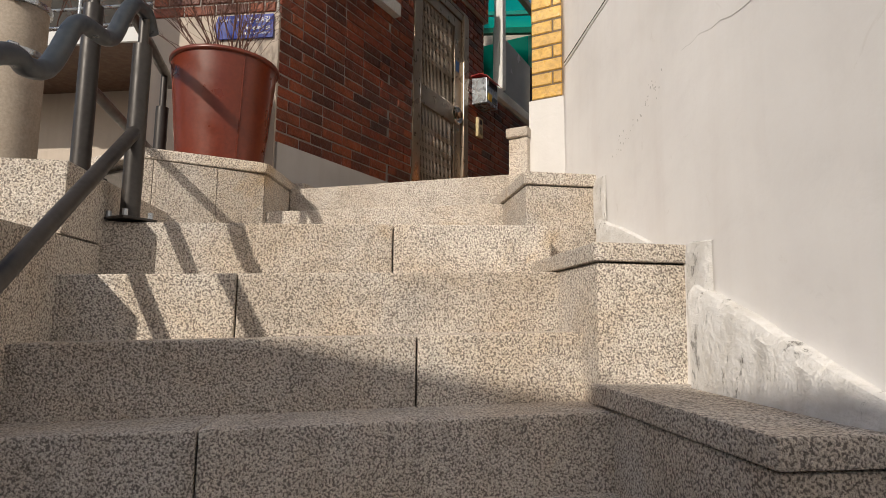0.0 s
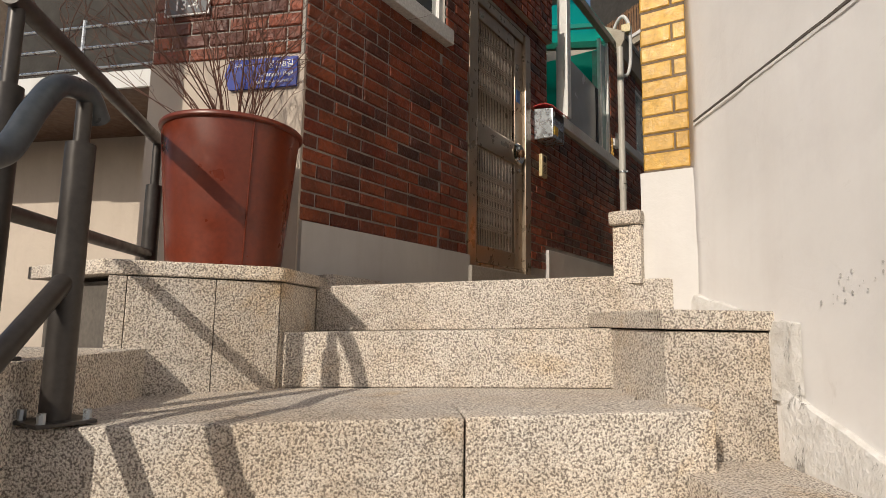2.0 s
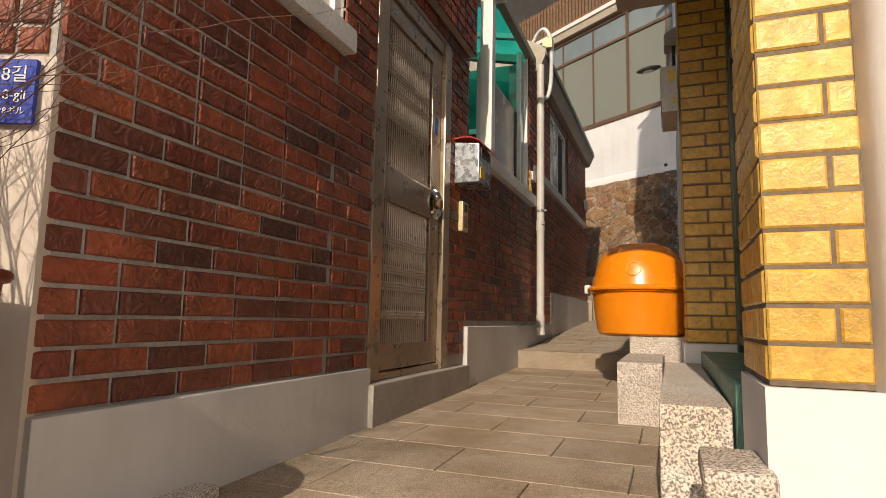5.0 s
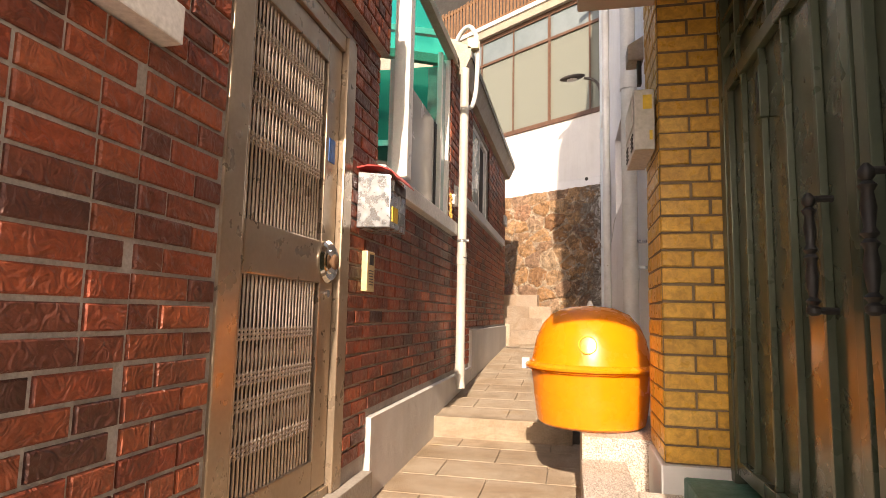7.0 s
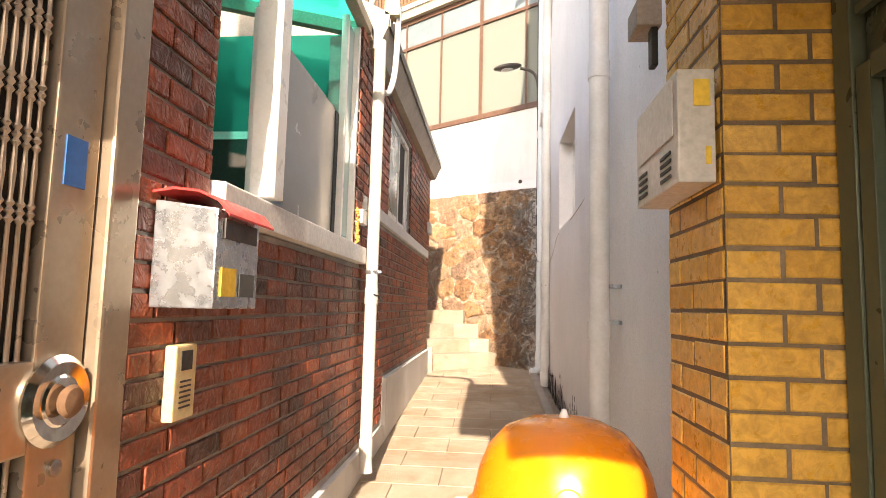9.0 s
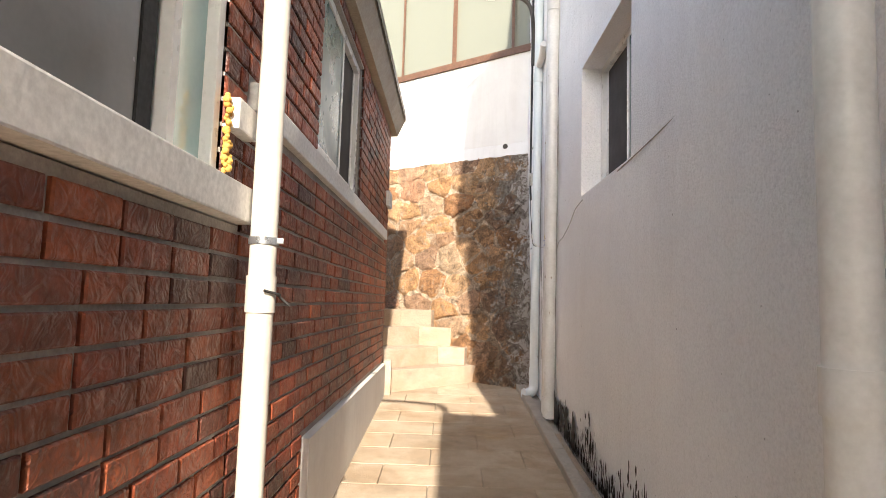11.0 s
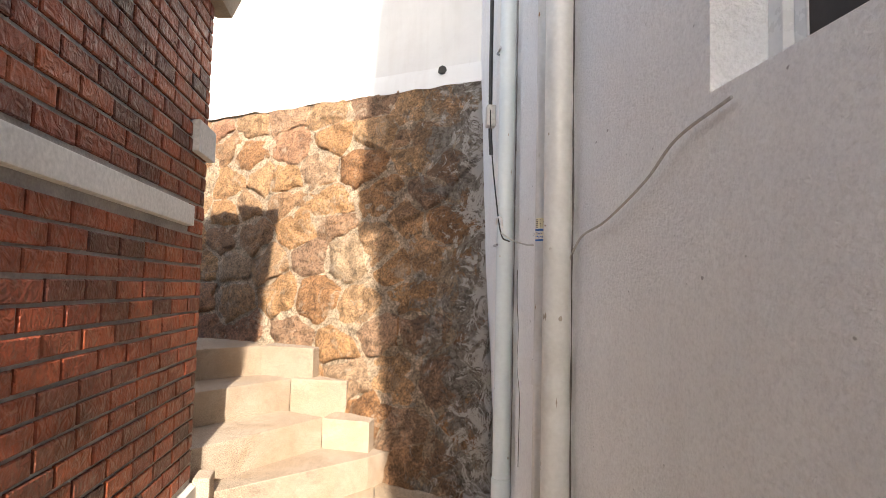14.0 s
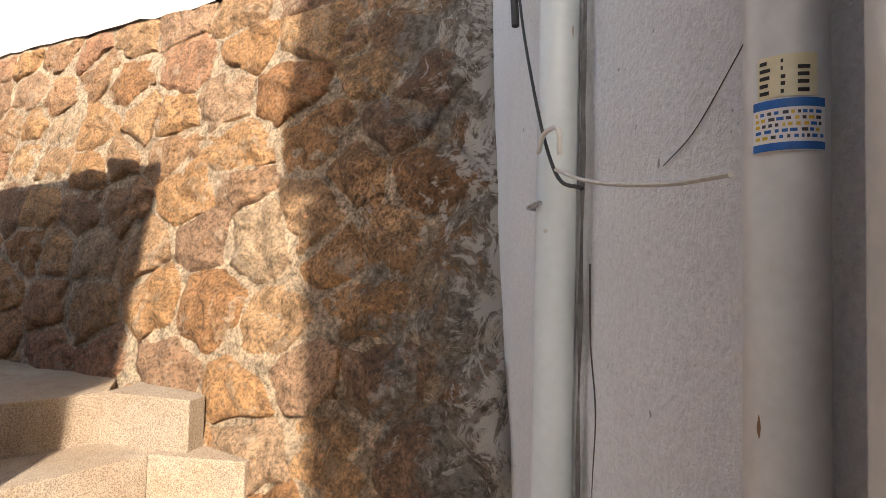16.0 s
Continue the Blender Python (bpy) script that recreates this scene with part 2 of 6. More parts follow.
PVC = plain("white_pvc", (0.56, 0.56, 0.54), (0.72, 0.73, 0.73), 3.5, 0.4, 0.0, 0.03, fine=0.1)
PVCOLD = plain("aged_cream_pvc", (0.46, 0.43, 0.385), (0.58, 0.55, 0.5), 4.0, 0.42, 0.0, 0.03, fine=0.1)
PVCBLUE = plain("pale_blue_pvc", (0.55, 0.62, 0.66), (0.64, 0.7, 0.73), 2.0, 0.4, 0.0, 0.02, fine=0.06)
WHITEFRAME = plain("white_window_frame", (0.72, 0.72, 0.7), (0.8, 0.8, 0.78), 5.0, 0.35, 0.0, 0.03, fine=0.06)
BROWNFRAME = plain("brown_window_frame", (0.1, 0.05, 0.03), (0.15, 0.08, 0.045), 8.0, 0.5)
RUST = plain("rusty_board", (0.14, 0.07, 0.035), (0.25, 0.14, 0.07), 12.0, 0.85)
EAVE = plain("beige_eave_paint", (0.34, 0.29, 0.22), (0.42, 0.37, 0.29), 5.0, 0.6)
POLE = plain("concrete_pole", (0.33, 0.27, 0.21), (0.42, 0.36, 0.29), 5.0, 0.85, bump=0.3, bscale=90)
BLACK = plain("black_rubber", (0.012, 0.012, 0.012), (0.03, 0.03, 0.03), 20.0, 0.6)
# Near-black colour that stands in for the shade of unlit rooms and openings.
DARKFILL = plain("dark_shade_fill", (0.03, 0.028, 0.025), (0.05, 0.045, 0.04), 3.0, 0.9)
SIGNBLUE = plain("blue_sign_enamel", (0.006, 0.028, 0.3), (0.008, 0.036, 0.34), 5.0, 0.55, 0.0, 0.02, fine=0.1)
SIGNWHITE = plain("white_lettering", (0.75, 0.75, 0.75), (0.82, 0.82, 0.82), 9.0, 0.5, fine=0.05)
SIGNDARK = plain("slate_number_plate", (0.05, 0.055, 0.07), (0.07, 0.075, 0.09), 9.0, 0.4)
IVORY = plain("ivory_plastic", (0.62, 0.5, 0.26), (0.68, 0.56, 0.31), 9.0, 0.4)
METERGREY = plain("boiler_grey_enamel", (0.5, 0.49, 0.46), (0.58, 0.57, 0.54), 9.0, 0.4)
REDCLOTH = plain("red_plastic_lid", (0.5, 0.03, 0.03), (0.6, 0.05, 0.04), 20.0, 0.4)
YELLOW = plain("yellow_label", (0.75, 0.5, 0.04), (0.8, 0.56, 0.06), 9.0, 0.5)
BLUELABEL = plain("blue_label", (0.02, 0.12, 0.42), (0.03, 0.16, 0.5), 9.0, 0.45)
PALEPAPER = plain("pale_yellow_paper", (0.7, 0.62, 0.36), (0.78, 0.74, 0.56), 25.0, 0.6, fine=0.1)
FOAM = plain("yellow_sealing_foam", (0.55, 0.3, 0.06), (0.65, 0.4, 0.1), 30.0, 0.9, bump=0.8, bscale=50)


def glass(name, tint, rough, mixin):
    """A pane: part clear, part coloured and glossy."""
    n = Nodes(name)
    n.set(tint, rough)
    clear = n.t.nodes.new("ShaderNodeBsdfTransparent")
    clear.inputs[0].default_value = (*tint, 1)
    m = n.add("ShaderNodeMixShader", Fac=mixin)
    n.t.links.new(clear.outputs[0], m.inputs[1])
    n.t.links.new(n.b.outputs[0], m.inputs[2])
    n.t.links.new(m.outputs[0], n.t.nodes["Material Output"].inputs[0])
    return n.m


def sheet(name, tint):
    """Translucent plastic roofing that lets coloured light through."""
    n = Nodes(name)
    n.set(tint, 0.25)
    tr = n.t.nodes.new("ShaderNodeBsdfTranslucent")
    tr.inputs[0].default_value = (*tint, 1)
    m = n.add("ShaderNodeMixShader", Fac=0.7)
    n.t.links.new(n.b.outputs[0], m.inputs[1])
    n.t.links.new(tr.outputs[0], m.inputs[2])
    clear = n.t.nodes.new("ShaderNodeBsdfTransparent")
    clear.inputs[0].default_value = (0.3, 0.92, 0.86, 1)
    m2 = n.add("ShaderNodeMixShader", Fac=0.45)
    n.t.links.new(m.outputs[0], m2.inputs[1])
    n.t.links.new(clear.outputs[0], m2.inputs[2])
    n.t.links.new(m2.outputs[0], n.t.nodes["Material Output"].inputs[0])
    return n.m


TEAL = sheet("teal_polycarbonate", (0.05, 0.62, 0.55))
FROST = glass("frosted_glass", (0.36, 0.385, 0.33), 0.2, 0.5)
# The sky's reflection in the upper panes is put into this blue-grey colour.
SKYPANE = plain("sky_reflection_glass", (0.14, 0.175, 0.185), (0.2, 0.24, 0.25), 1.6, 0.1, 0.0, 0.01, fine=0.05)
DARKGLASS = plain("dark_glass", (0.05, 0.055, 0.05), (0.09, 0.09, 0.08), 2.0, 0.06, 0.0, 0.01, fine=0.05)
GREYGLASS = plain("grey_obscured_glass", (0.2, 0.19, 0.18), (0.28, 0.27, 0.25), 1.5, 0.2, 0.0, 0.02, fine=0.05)
DARKTEAL = plain("dark_teal_glass", (0.07, 0.12, 0.115), (0.12, 0.18, 0.17), 1.4, 0.3, 0.0, 0.02, fine=0.05)
SCREEN = plain("dark_insect_screen", (0.045, 0.04, 0.036), (0.08, 0.07, 0.062), 2.0, 0.9, 0.0, 0.02, fine=0.1)
TEALGLASS = plain("pale_teal_glass", (0.3, 0.48, 0.46), (0.42, 0.58, 0.55), 1.5, 0.12, 0.0, 0.01, fine=0.05)


# ---- builders ----
BASEOF = {}


def mesh(name, bm, material, smooth=False):
    me = bpy.data.meshes.new(name)
    bm.normal_update()
    plane = bm.faces.layers.int.get("plane")
    level = [bool(f[plane]) for f in bm.faces] if plane else []
    if plane:
        bm.faces.layers.int.remove(plane)
    bm.to_mesh(me)
    bm.free()
    me.materials.append(material)
    if smooth:
        me.shade_smooth()
        me.set_sharp_from_angle(angle=radians(38))
        for face, flat in zip(me.polygons, level):
            face.use_smooth = not flat
    return me


def structure(name, bm, material, label, category, smooth=False, kind="structure"):
    ob = new(name, mesh(name, bm, material, smooth))
    BASEOF[ob] = Vector((0, 0, 0))
    return tagged(ob, label, category, "", kind)


def thing(name, base, label, category, group=""):
    ob = new(name)
    ob.location = base
    ob.empty_display_size = 0.1
    BASEOF[ob] = Vector(base)
    return tagged(ob, label, category, group)


def part(name, bm, material, parent, label="", smooth=False):
    """One mesh under a thing or a part; the bmesh is given in the world's metres."""
    base = BASEOF[parent]
    bmesh.ops.translate(bm, verts=bm.verts, vec=-base)
    ob = new(name, mesh(name, bm, material, smooth))
    ob.parent = parent
    BASEOF[ob] = base
    return tagged(ob, label)


def single(name, bm, material, base, label, category, group="", smooth=False):
    """A thing that is one mesh."""
    base = Vector(base)
    bmesh.ops.translate(bm, verts=bm.verts, vec=-base)
    ob = new(name, mesh(name, bm, material, smooth))
    ob.location = base
    BASEOF[ob] = base
    return tagged(ob, label, category, group)


def prism(poly, z0, z1, bm=None):
    """A prism over a plan polygon (counter-clockwise). z0, z1: heights, or functions of x, y."""
    bm = bm or bmesh.new()
    f0 = z0 if callable(z0) else lambda x, y: z0
    f1 = z1 if callable(z1) else lambda x, y: z1
    a = [bm.verts.new((x, y, f0(x, y))) for x, y in poly]
    b = [bm.verts.new((x, y, f1(x, y))) for x, y in poly]
    n = len(poly)
    bm.faces.new(a[::-1])
    bm.faces.new(b)
    for i in range(n):
        bm.faces.new((a[i], a[(i + 1) % n], b[(i + 1) % n], b[i]))
    return bm


def box(x0, x1, y0, y1, z0, z1, bm=None):
    return prism([(x0, y0), (x1, y0), (x1, y1), (x0, y1)], z0, z1, bm)


def level_faces(bm, plane, width):
    for f in bm.faces:
        f[plane] = int(min(e.calc_length() for e in f.edges) > width * 1.2)
    return bm


def soft(bm, width=0.006, segments=2):
    """Round all the edges of a small mesh; its own faces stay level, the rounding is smooth."""
    bmesh.ops.bevel(bm, geom=list(bm.edges), offset=width, segments=segments, affect="EDGES", profile=0.6)
    return level_faces(bm, bm.faces.layers.int.new("plane"), width)


def rbox(x0, x1, y0, y1, z0, z1, width=0.006):
    return soft(box(x0, x1, y0, y1, z0, z1), width)


def tube(points, r, seg=12, bm=None, r2=None):
    """A round bar along a polyline, tapering to r2 if given."""
    bm = bm or bmesh.new()
    pts = [Vector(p) for p in points]
    rings, side = [], None
    for i, p in enumerate(pts):
        d = (pts[min(i + 1, len(pts) - 1)] - pts[max(i - 1, 0)]).normalized()
        if side is None:
            side = d.orthogonal().normalized()
        side = (side - d * side.dot(d)).normalized()
        up = d.cross(side)
        rad = r if r2 is None else r + (r2 - r) * i / (len(pts) - 1)
        rings.append([bm.verts.new(p + (side * math.cos(a) + up * math.sin(a)) * rad) for a in (2 * math.pi * k / seg for k in range(seg))])
    for a, b in zip(rings, rings[1:]):
        for k in range(seg):
            bm.faces.new((a[k], a[(k + 1) % seg], b[(k + 1) % seg], b[k]))
    bm.faces.new(rings[0][::-1])
    bm.faces.new(rings[-1])
    return bm


def curve(points, n=8):
    """A smooth line through the points (Catmull-Rom)."""
    p = [Vector(q) for q in points]
    p = [p[0] * 2 - p[1]] + p + [p[-1] * 2 - p[-2]]
    out = []
    for i in range(1, len(p) - 2):
        for k in range(n):
            t = k / n
            out.append(0.5 * (2 * p[i] + (p[i + 1] - p[i - 1]) * t + (2 * p[i - 1] - 5 * p[i] + 4 * p[i + 1] - p[i + 2]) * t * t
                              + (3 * p[i] - p[i - 1] - 3 * p[i + 1] + p[i + 2]) * t ** 3))
    return out + [p[-2]]


def lathe(profile, centre, seg=48, bm=None):
    """A turned shape: profile of (radius, height) about a vertical axis."""
    bm = bm or bmesh.new()
    c = Vector(centre)
    rings = [[bm.verts.new(c + Vector((r * math.cos(2 * math.pi * k / seg), r * math.sin(2 * math.pi * k / seg), z))) for k in range(seg)] for r, z in profile]
    for a, b in zip(rings, rings[1:]):
        for k in range(seg):
            bm.faces.new((a[k], a[(k + 1) % seg], b[(k + 1) % seg], b[k]))
    bm.faces.new(rings[0][::-1])
    bm.faces.new(rings[-1])
    return bm


def writing(name, text, size, m, material, parent, align="LEFT"):
    """Flat lettering as a mesh, lying in the xy plane of the pose m."""
    c = bpy.data.curves.new(name, "FONT")
    c.body, c.size, c.extrude, c.align_x, c.resolution_u = text, size, 0.0006, align, 2
    tmp = bpy.data.objects.new(name, c)
    me = bpy.data.meshes.new_from_object(tmp)
    bpy.data.objects.remove(tmp)
    me.transform(Matrix.Translation(-BASEOF[parent]) @ m)
    me.materials.clear()
    me.materials.append(material)
    ob = new(name, me)
    ob.parent = parent
    BASEOF[ob] = BASEOF[parent]
    return ob


U, N = Vector((0.788, 0.616)), Vector((-0.616, 0.788))


def un(u, n):
    """Plan point from the distance along the lower steps and across them."""
    return tuple(U * u + N * n)


def tilt(z):
    """The steps fall a little to the west."""
    return lambda x, y: z + 0.027 * (x + 1.15) + 0.012 * (y - 1.7)


def floor_z(y):
    return 1.70 + (y - 2.6) * 0.028 if y < 6.39 else 1.94 + (y - 6.39) * 0.061


def stone_y(x, z):
    """The face of the leaning field-stone wall."""
    return -0.694 * x + 0.266 * z + 9.963


# ---- ground and stairs ----
structure("ground", box(-60, 60, -60, 60, -0.6, -0.2), CONCRETE, "worn grey concrete lane at the foot of the stairs", "ground")
stairs = structure("stairs", prism([un(-2.4, 0.6), un(0.72, 0.6), un(0.72, 1.9), (-1.3, 2.9), (-2.6, 2.9), un(-1.2, 2.2)], -0.3, -0.1), JOINT,
                   "flight of pale speckled granite steps between walls", "stairs")


def step_stone(a, b, back, z, drop, gap=0.0022):
    """One granite tread block with a rounded nose from a to b along its front."""
    a, b = Vector(a), Vector(b)
    d = (b - a).normalized()
    a, b = a + d * gap, b - d * gap
    n = Vector((-d.y, d.x))
    bm = prism([tuple(a), tuple(b), tuple(b + n * back), tuple(a + n * back)], lambda x, y: tilt(z)(x, y) - drop, tilt(z))
    part("step_stone", soft(bm, 0.007, 3), GRANITE, stairs, "", True)


def step_row(c, z, us, drop=0.2, back=0.33):
    for u0, u1 in zip(us, us[1:]):
        step_stone(un(u0, c), un(u1, c), back, z, drop)


for z, c in ((0.0, 0.55), (0.19, 0.76), (0.38, 0.97), (0.57, 1.175)):
    step_row(c, z, (-2.2, -1.3, -0.35, 0.72))
step_row(1.38, 0.76, (-2.0, -0.33, 0.86))
step_row(1.585, 0.95, (-1.9, 0.175, 0.738))
step_row(1.792, 1.139, (-0.96, -0.342, 0.74), 0.195)
step_row(2.045, 1.333, (-0.93, 0.134, 0.72), 0.195, 0.22)
bm = prism([un(-0.93, 2.24), un(0.6, 2.24), (-1.0, 2.6), (-2.2, 2.4), (-2.33, 1.6)], lambda x, y: tilt(1.329)(x, y) - 0.2, tilt(1.329))
part("landing_slab", bm, GRANITE, stairs)
step_stone((-2.1, 1.955), (-0.95, 2.475), 0.5, 1.52, 0.19)
step_stone((-2.23, 2.27), (-1.075, 2.625), 0.3, 1.705, 0.185)
step_stone((-1.08, 2.617), (-0.86, 2.665), 0.25, 1.69, 0.17)


def stringer(x, y, z, run=0.71):
    """A stepped side block with its capping slab; its inner side runs along the stairs."""
    d, w = Vector((-0.6, 0.8)), Vector((0.79, 0.61))
    p = Vector((x, y))
    q = p + d * run
    ob = thing("stair_side_block", (x, y, z - 0.7), "granite stair side block with an overhanging capping slab", "stair block", "blocks beside the stairs")
    e = 0.012
    body = prism([tuple(p + d * e + w * e), tuple(p + w * 0.42 + d * e), tuple(q + w * 0.42), tuple(q + w * e)], z - 0.75, z - 0.055)
    part("body", soft(body, 0.006), GRANITE, ob, "", True)
    cap = prism([tuple(p), tuple(p + w * 0.36), tuple(p + w * 0.42 + d * 0.1), tuple(q + w * 0.42), tuple(q)], z - 0.051, z)
    part("capping_slab", soft(cap, 0.007), GRANITE, ob, "", True)


stringer(0.0, 1.0, 0.835)
stringer(-0.4, 1.535, 1.21)
stringer(-0.82, 2.105, 1.585, 0.63)

# granite post beside the white corner
post = thing("granite_post", (-1.06, 2.66, 1.7), "short chamfered granite post against the white wall", "post")
part("shaft", soft(box(-1.1, -1.035, 2.62, 2.8, 1.69, 1.895), 0.003), GRANITE, post, "", True)
part("side_slab", soft(box(-1.0345, -1.0, 2.615, 2.8, 1.69, 1.895), 0.002), GRANITE, post, "", True)
part("cap", soft(box(-1.112, -0.995, 2.6, 2.82, 1.898, 1.95), 0.014), GRANITE, post, "", True)

# planter block and parapet
planter = thing("granite_planter", (-2.3, 1.9, 1.3), "granite faced planter block with a speckled capping stone", "planter")
A1, A2, A3 = Vector((-2.335, 1.485)), Vector((-2.065, 1.94)), Vector((-2.275, 2.36))
fa = (A2 - A1)
for s0, s1 in ((0.0, 0.1), (0.1, 0.6), (0.6, 1.0)):
    p, q = A1 + fa * (s0 + 0.002), A1 + fa * (s1 - 0.002)
    nn = Vector((-fa.y, fa.x)).normalized() * 0.05
    part("face_slab", soft(prism([tuple(p), tuple(q), tuple(q + nn), tuple(p + nn)], 1.2, 1.672), 0.003), GRANITE, planter, "", True)
part("side_slab", soft(prism([tuple(A2 + Vector((-0.002, 0.006))), tuple(A3), tuple(A3 + Vector((-0.05, -0.03))), tuple(A2 + Vector((-0.06, -0.01)))], 1.2, 1.672), 0.003), GRANITE, planter, "", True)
core = prism([(-2.36, 1.53), (-2.12, 1.95), (-2.31, 2.34), (-3.05, 2.05), (-2.9, 1.55)], 1.2, 1.66)
part("core", core, JOINT, planter)
cap = prism([(-2.35, 1.47), (-2.075, 1.9), (-2.052, 1.935), (-2.062, 1.975), (-2.265, 2.37), (-2.35, 2.3), (-3.06, 2.06), (-2.95, 1.5)], 1.676, 1.725)
part("capping_slab", soft(cap, 0.008), GRANITE, planter, "", True)
kerb = prism([(-2.27, 2.355), (-2.22, 2.375), (-2.3, 2.78), (-2.385, 2.78), (-2.385, 2.4)], 1.66, 1.74)
single("kerb_stone", soft(kerb, 0.006), GRANITE, (-2.3, 2.5, 1.66), "low granite kerb stone along the brick wall", "kerb", "", True)

parapet = thing("stair_parapet", (-2.1, 1.1, 0.9), "low granite parapet block beside the steps", "parapet")
d2, w2 = Vector((-0.6, 0.8)), Vector((-0.8, -0.6))
P0 = Vector((-1.757, 0.9))
M0, L0, E0 = P0 - d2 * 0.33, P0 - d2 * 0.75, P0 + d2 * 0.87
part("upper_block", soft(prism([tuple(P0), tuple(E0), tuple(E0 + w2 * 1.2), tuple(P0 + w2 * 1.2)], 1.23, 1.445), 0.006), GRANITE, parapet, "", True)
part("middle_block", soft(prism([tuple(M0 + w2 * 0.004), tuple(E0 + w2 * 0.004), tuple(E0 + w2 * 1.2), tuple(M0 + w2 * 1.2)], 0.86, 1.226), 0.005), GRANITE, parapet, "", True)
part("lower_block", soft(prism([tuple(L0), tuple(E0), tuple(E0 + w2 * 1.2), tuple(L0 + w2 * 1.2)], 0.4, 0.856), 0.006), GRANITE, parapet, "", True)

# ---- alley floor ----
bm = bmesh.new()
ys = (2.95, 6.389, 6.391, 16.0)
rows = [[bm.verts.new((x, y, floor_z(y) - 0.012)) for x in (-2.6, -0.91)] for y in ys]
for a, b in zip(rows, rows[1:]):
    bm.faces.new((a[0], a[1], b[1], b[0]))
alley = structure("alley_floor", bm, JOINT, "sloping alley floor paved with long beige stone slabs", "floor")
structure("alley_bed", box(-2.6, -0.7, 2.9, 14.0, 0.5, 1.6), CONCRETE, "concrete bed under the alley paving", "floor bed")


def paving(x0, x1, y0, y1):
    def top(x, y):
        return floor_z(min(max(y, y0 + 0.001), y1 - 0.001))
    bm = prism([(x0, y0), (x1, y0), (x1, y1), (x0, y1)], lambda x, y: top(x, y) - 0.05, top)
    bmesh.ops.bevel(bm, geom=[e for e in bm.edges if all(v.co.z > top(0, v.co.y) - 0.01 for v in e.verts)], offset=0.003, segments=1, affect="EDGES")
    part("paving_slab", bm, PAVE, alley)


rr = random.Random(4)
bm = prism([(-2.385, 2.5), (-2.325, 2.562), (-1.167, 2.918), (-1.1, 2.928), (-2.385, 2.928)], 1.6, lambda x, y: floor_z(y))
part("paving_slab", bm, PAVE, alley)
y, k = 2.932, 0
while y < 14.0:
    w = 0.325 if y > 6.39 else 0.319
    if y < 6.39 < y + w + 0.06:
        w = 6.385 - y
    cuts = [-2.392, -1.87, -1.28, -0.93] if k % 2 else [-2.392, -2.15, -1.56, -0.93]
    for a, b in zip(cuts, cuts[1:]):
        paving(a + 0.002, b - 0.002, y + 0.002, y + w - 0.002)
    y += w
    if abs(y - 6.385) < 0.01:
        y = 6.392
    k += 1
single("ramp_kerb", soft(box(-2.39, -1.42, 6.33, 6.43, 1.7, 1.945), 0.01), PAVE, (-1.9, 6.38, 1.8), "worn stone kerb across the alley floor", "kerb", "", True)

# drain kerb beside the grey wall, and the one at the foot of the stone wall
bm = bmesh.new()
for i in range(8):
    y0, y1 = 5.6 + i * 0.73, 5.6 + i * 0.73 + 0.725
    prism([(-1.08, y0), (-1.0, y0), (-1.0, y1), (-1.08, y1)], lambda x, y: floor_z(y) - 0.1, lambda x, y: floor_z(y) + 0.05, bm)
single("drain_kerb", soft(bm, 0.006, 1), CONCRETE, (-1.04, 8, 2.0), "low concrete kerb along the grey house wall", "kerb")
bm = prism([(-1.0, 5.4), (-0.9, 5.4), (-0.9, 11.6), (-1.0, 11.6)], lambda x, y: floor_z(y) - 0.1, lambda x, y: floor_z(y) + 0.03)
structure("drain_strip", bm, CONCRETE, "rough concrete strip at the foot of the grey wall", "drain strip")
bm = prism([(-1.06, 11.35), (-0.92, 11.45), (-1.55, 11.98), (-1.6, 11.8)], 2.1, 2.3)
single("foot_kerb", soft(bm, 0.01), GRANITE_FAR, (-1.3, 11.6, 2.2), "pale stone kerb at the foot of the stone wall", "kerb", "", True)

# far steps at the turn of the alley
far = thing("far_stairs", (-2.1, 11.6, 2.2), "cream granite steps climbing at the turn of the alley", "stairs")
for i, (lx, ly, rx, ry, z) in enumerate(((-2.36, 10.92, -1.6, 11.5, 2.43), (-2.4, 11.06, -1.88, 11.7, 2.61), (-2.58, 11.41, -2.11, 11.96, 2.80), (-2.74, 11.78, -2.33, 12.12, 2.99))):
    a, b = Vector((lx, ly)), Vector((rx, ry))
    d = (b - a).normalized()
    nn = Vector((-d.y, d.x))
    a = a - d * 0.35 * (i > 0)
    if i:
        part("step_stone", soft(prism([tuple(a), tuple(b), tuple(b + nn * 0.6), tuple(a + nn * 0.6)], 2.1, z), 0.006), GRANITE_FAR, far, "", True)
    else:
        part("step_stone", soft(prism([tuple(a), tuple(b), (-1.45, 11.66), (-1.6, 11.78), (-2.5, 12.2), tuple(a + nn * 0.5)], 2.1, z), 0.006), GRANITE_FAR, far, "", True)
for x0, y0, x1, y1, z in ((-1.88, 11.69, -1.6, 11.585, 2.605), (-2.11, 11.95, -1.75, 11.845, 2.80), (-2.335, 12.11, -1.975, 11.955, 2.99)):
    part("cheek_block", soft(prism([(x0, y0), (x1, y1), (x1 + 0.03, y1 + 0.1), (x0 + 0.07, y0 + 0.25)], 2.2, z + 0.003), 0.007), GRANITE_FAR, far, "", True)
bm = prism([(-3.2, 11.5), (-2.7, 11.95), (-2.35, 12.2), (-2.5, 12.7), (-5.5, 14.9), (-6.0, 12.0)], 2.2, 2.985)
structure("upper_landing", bm, PAVE, "pale paved landing above the far steps", "landing")
upper_flight = thing("upper_flight", (-4.2, 12.9, 2.98), "grey stone steps further up the side alley", "stairs")
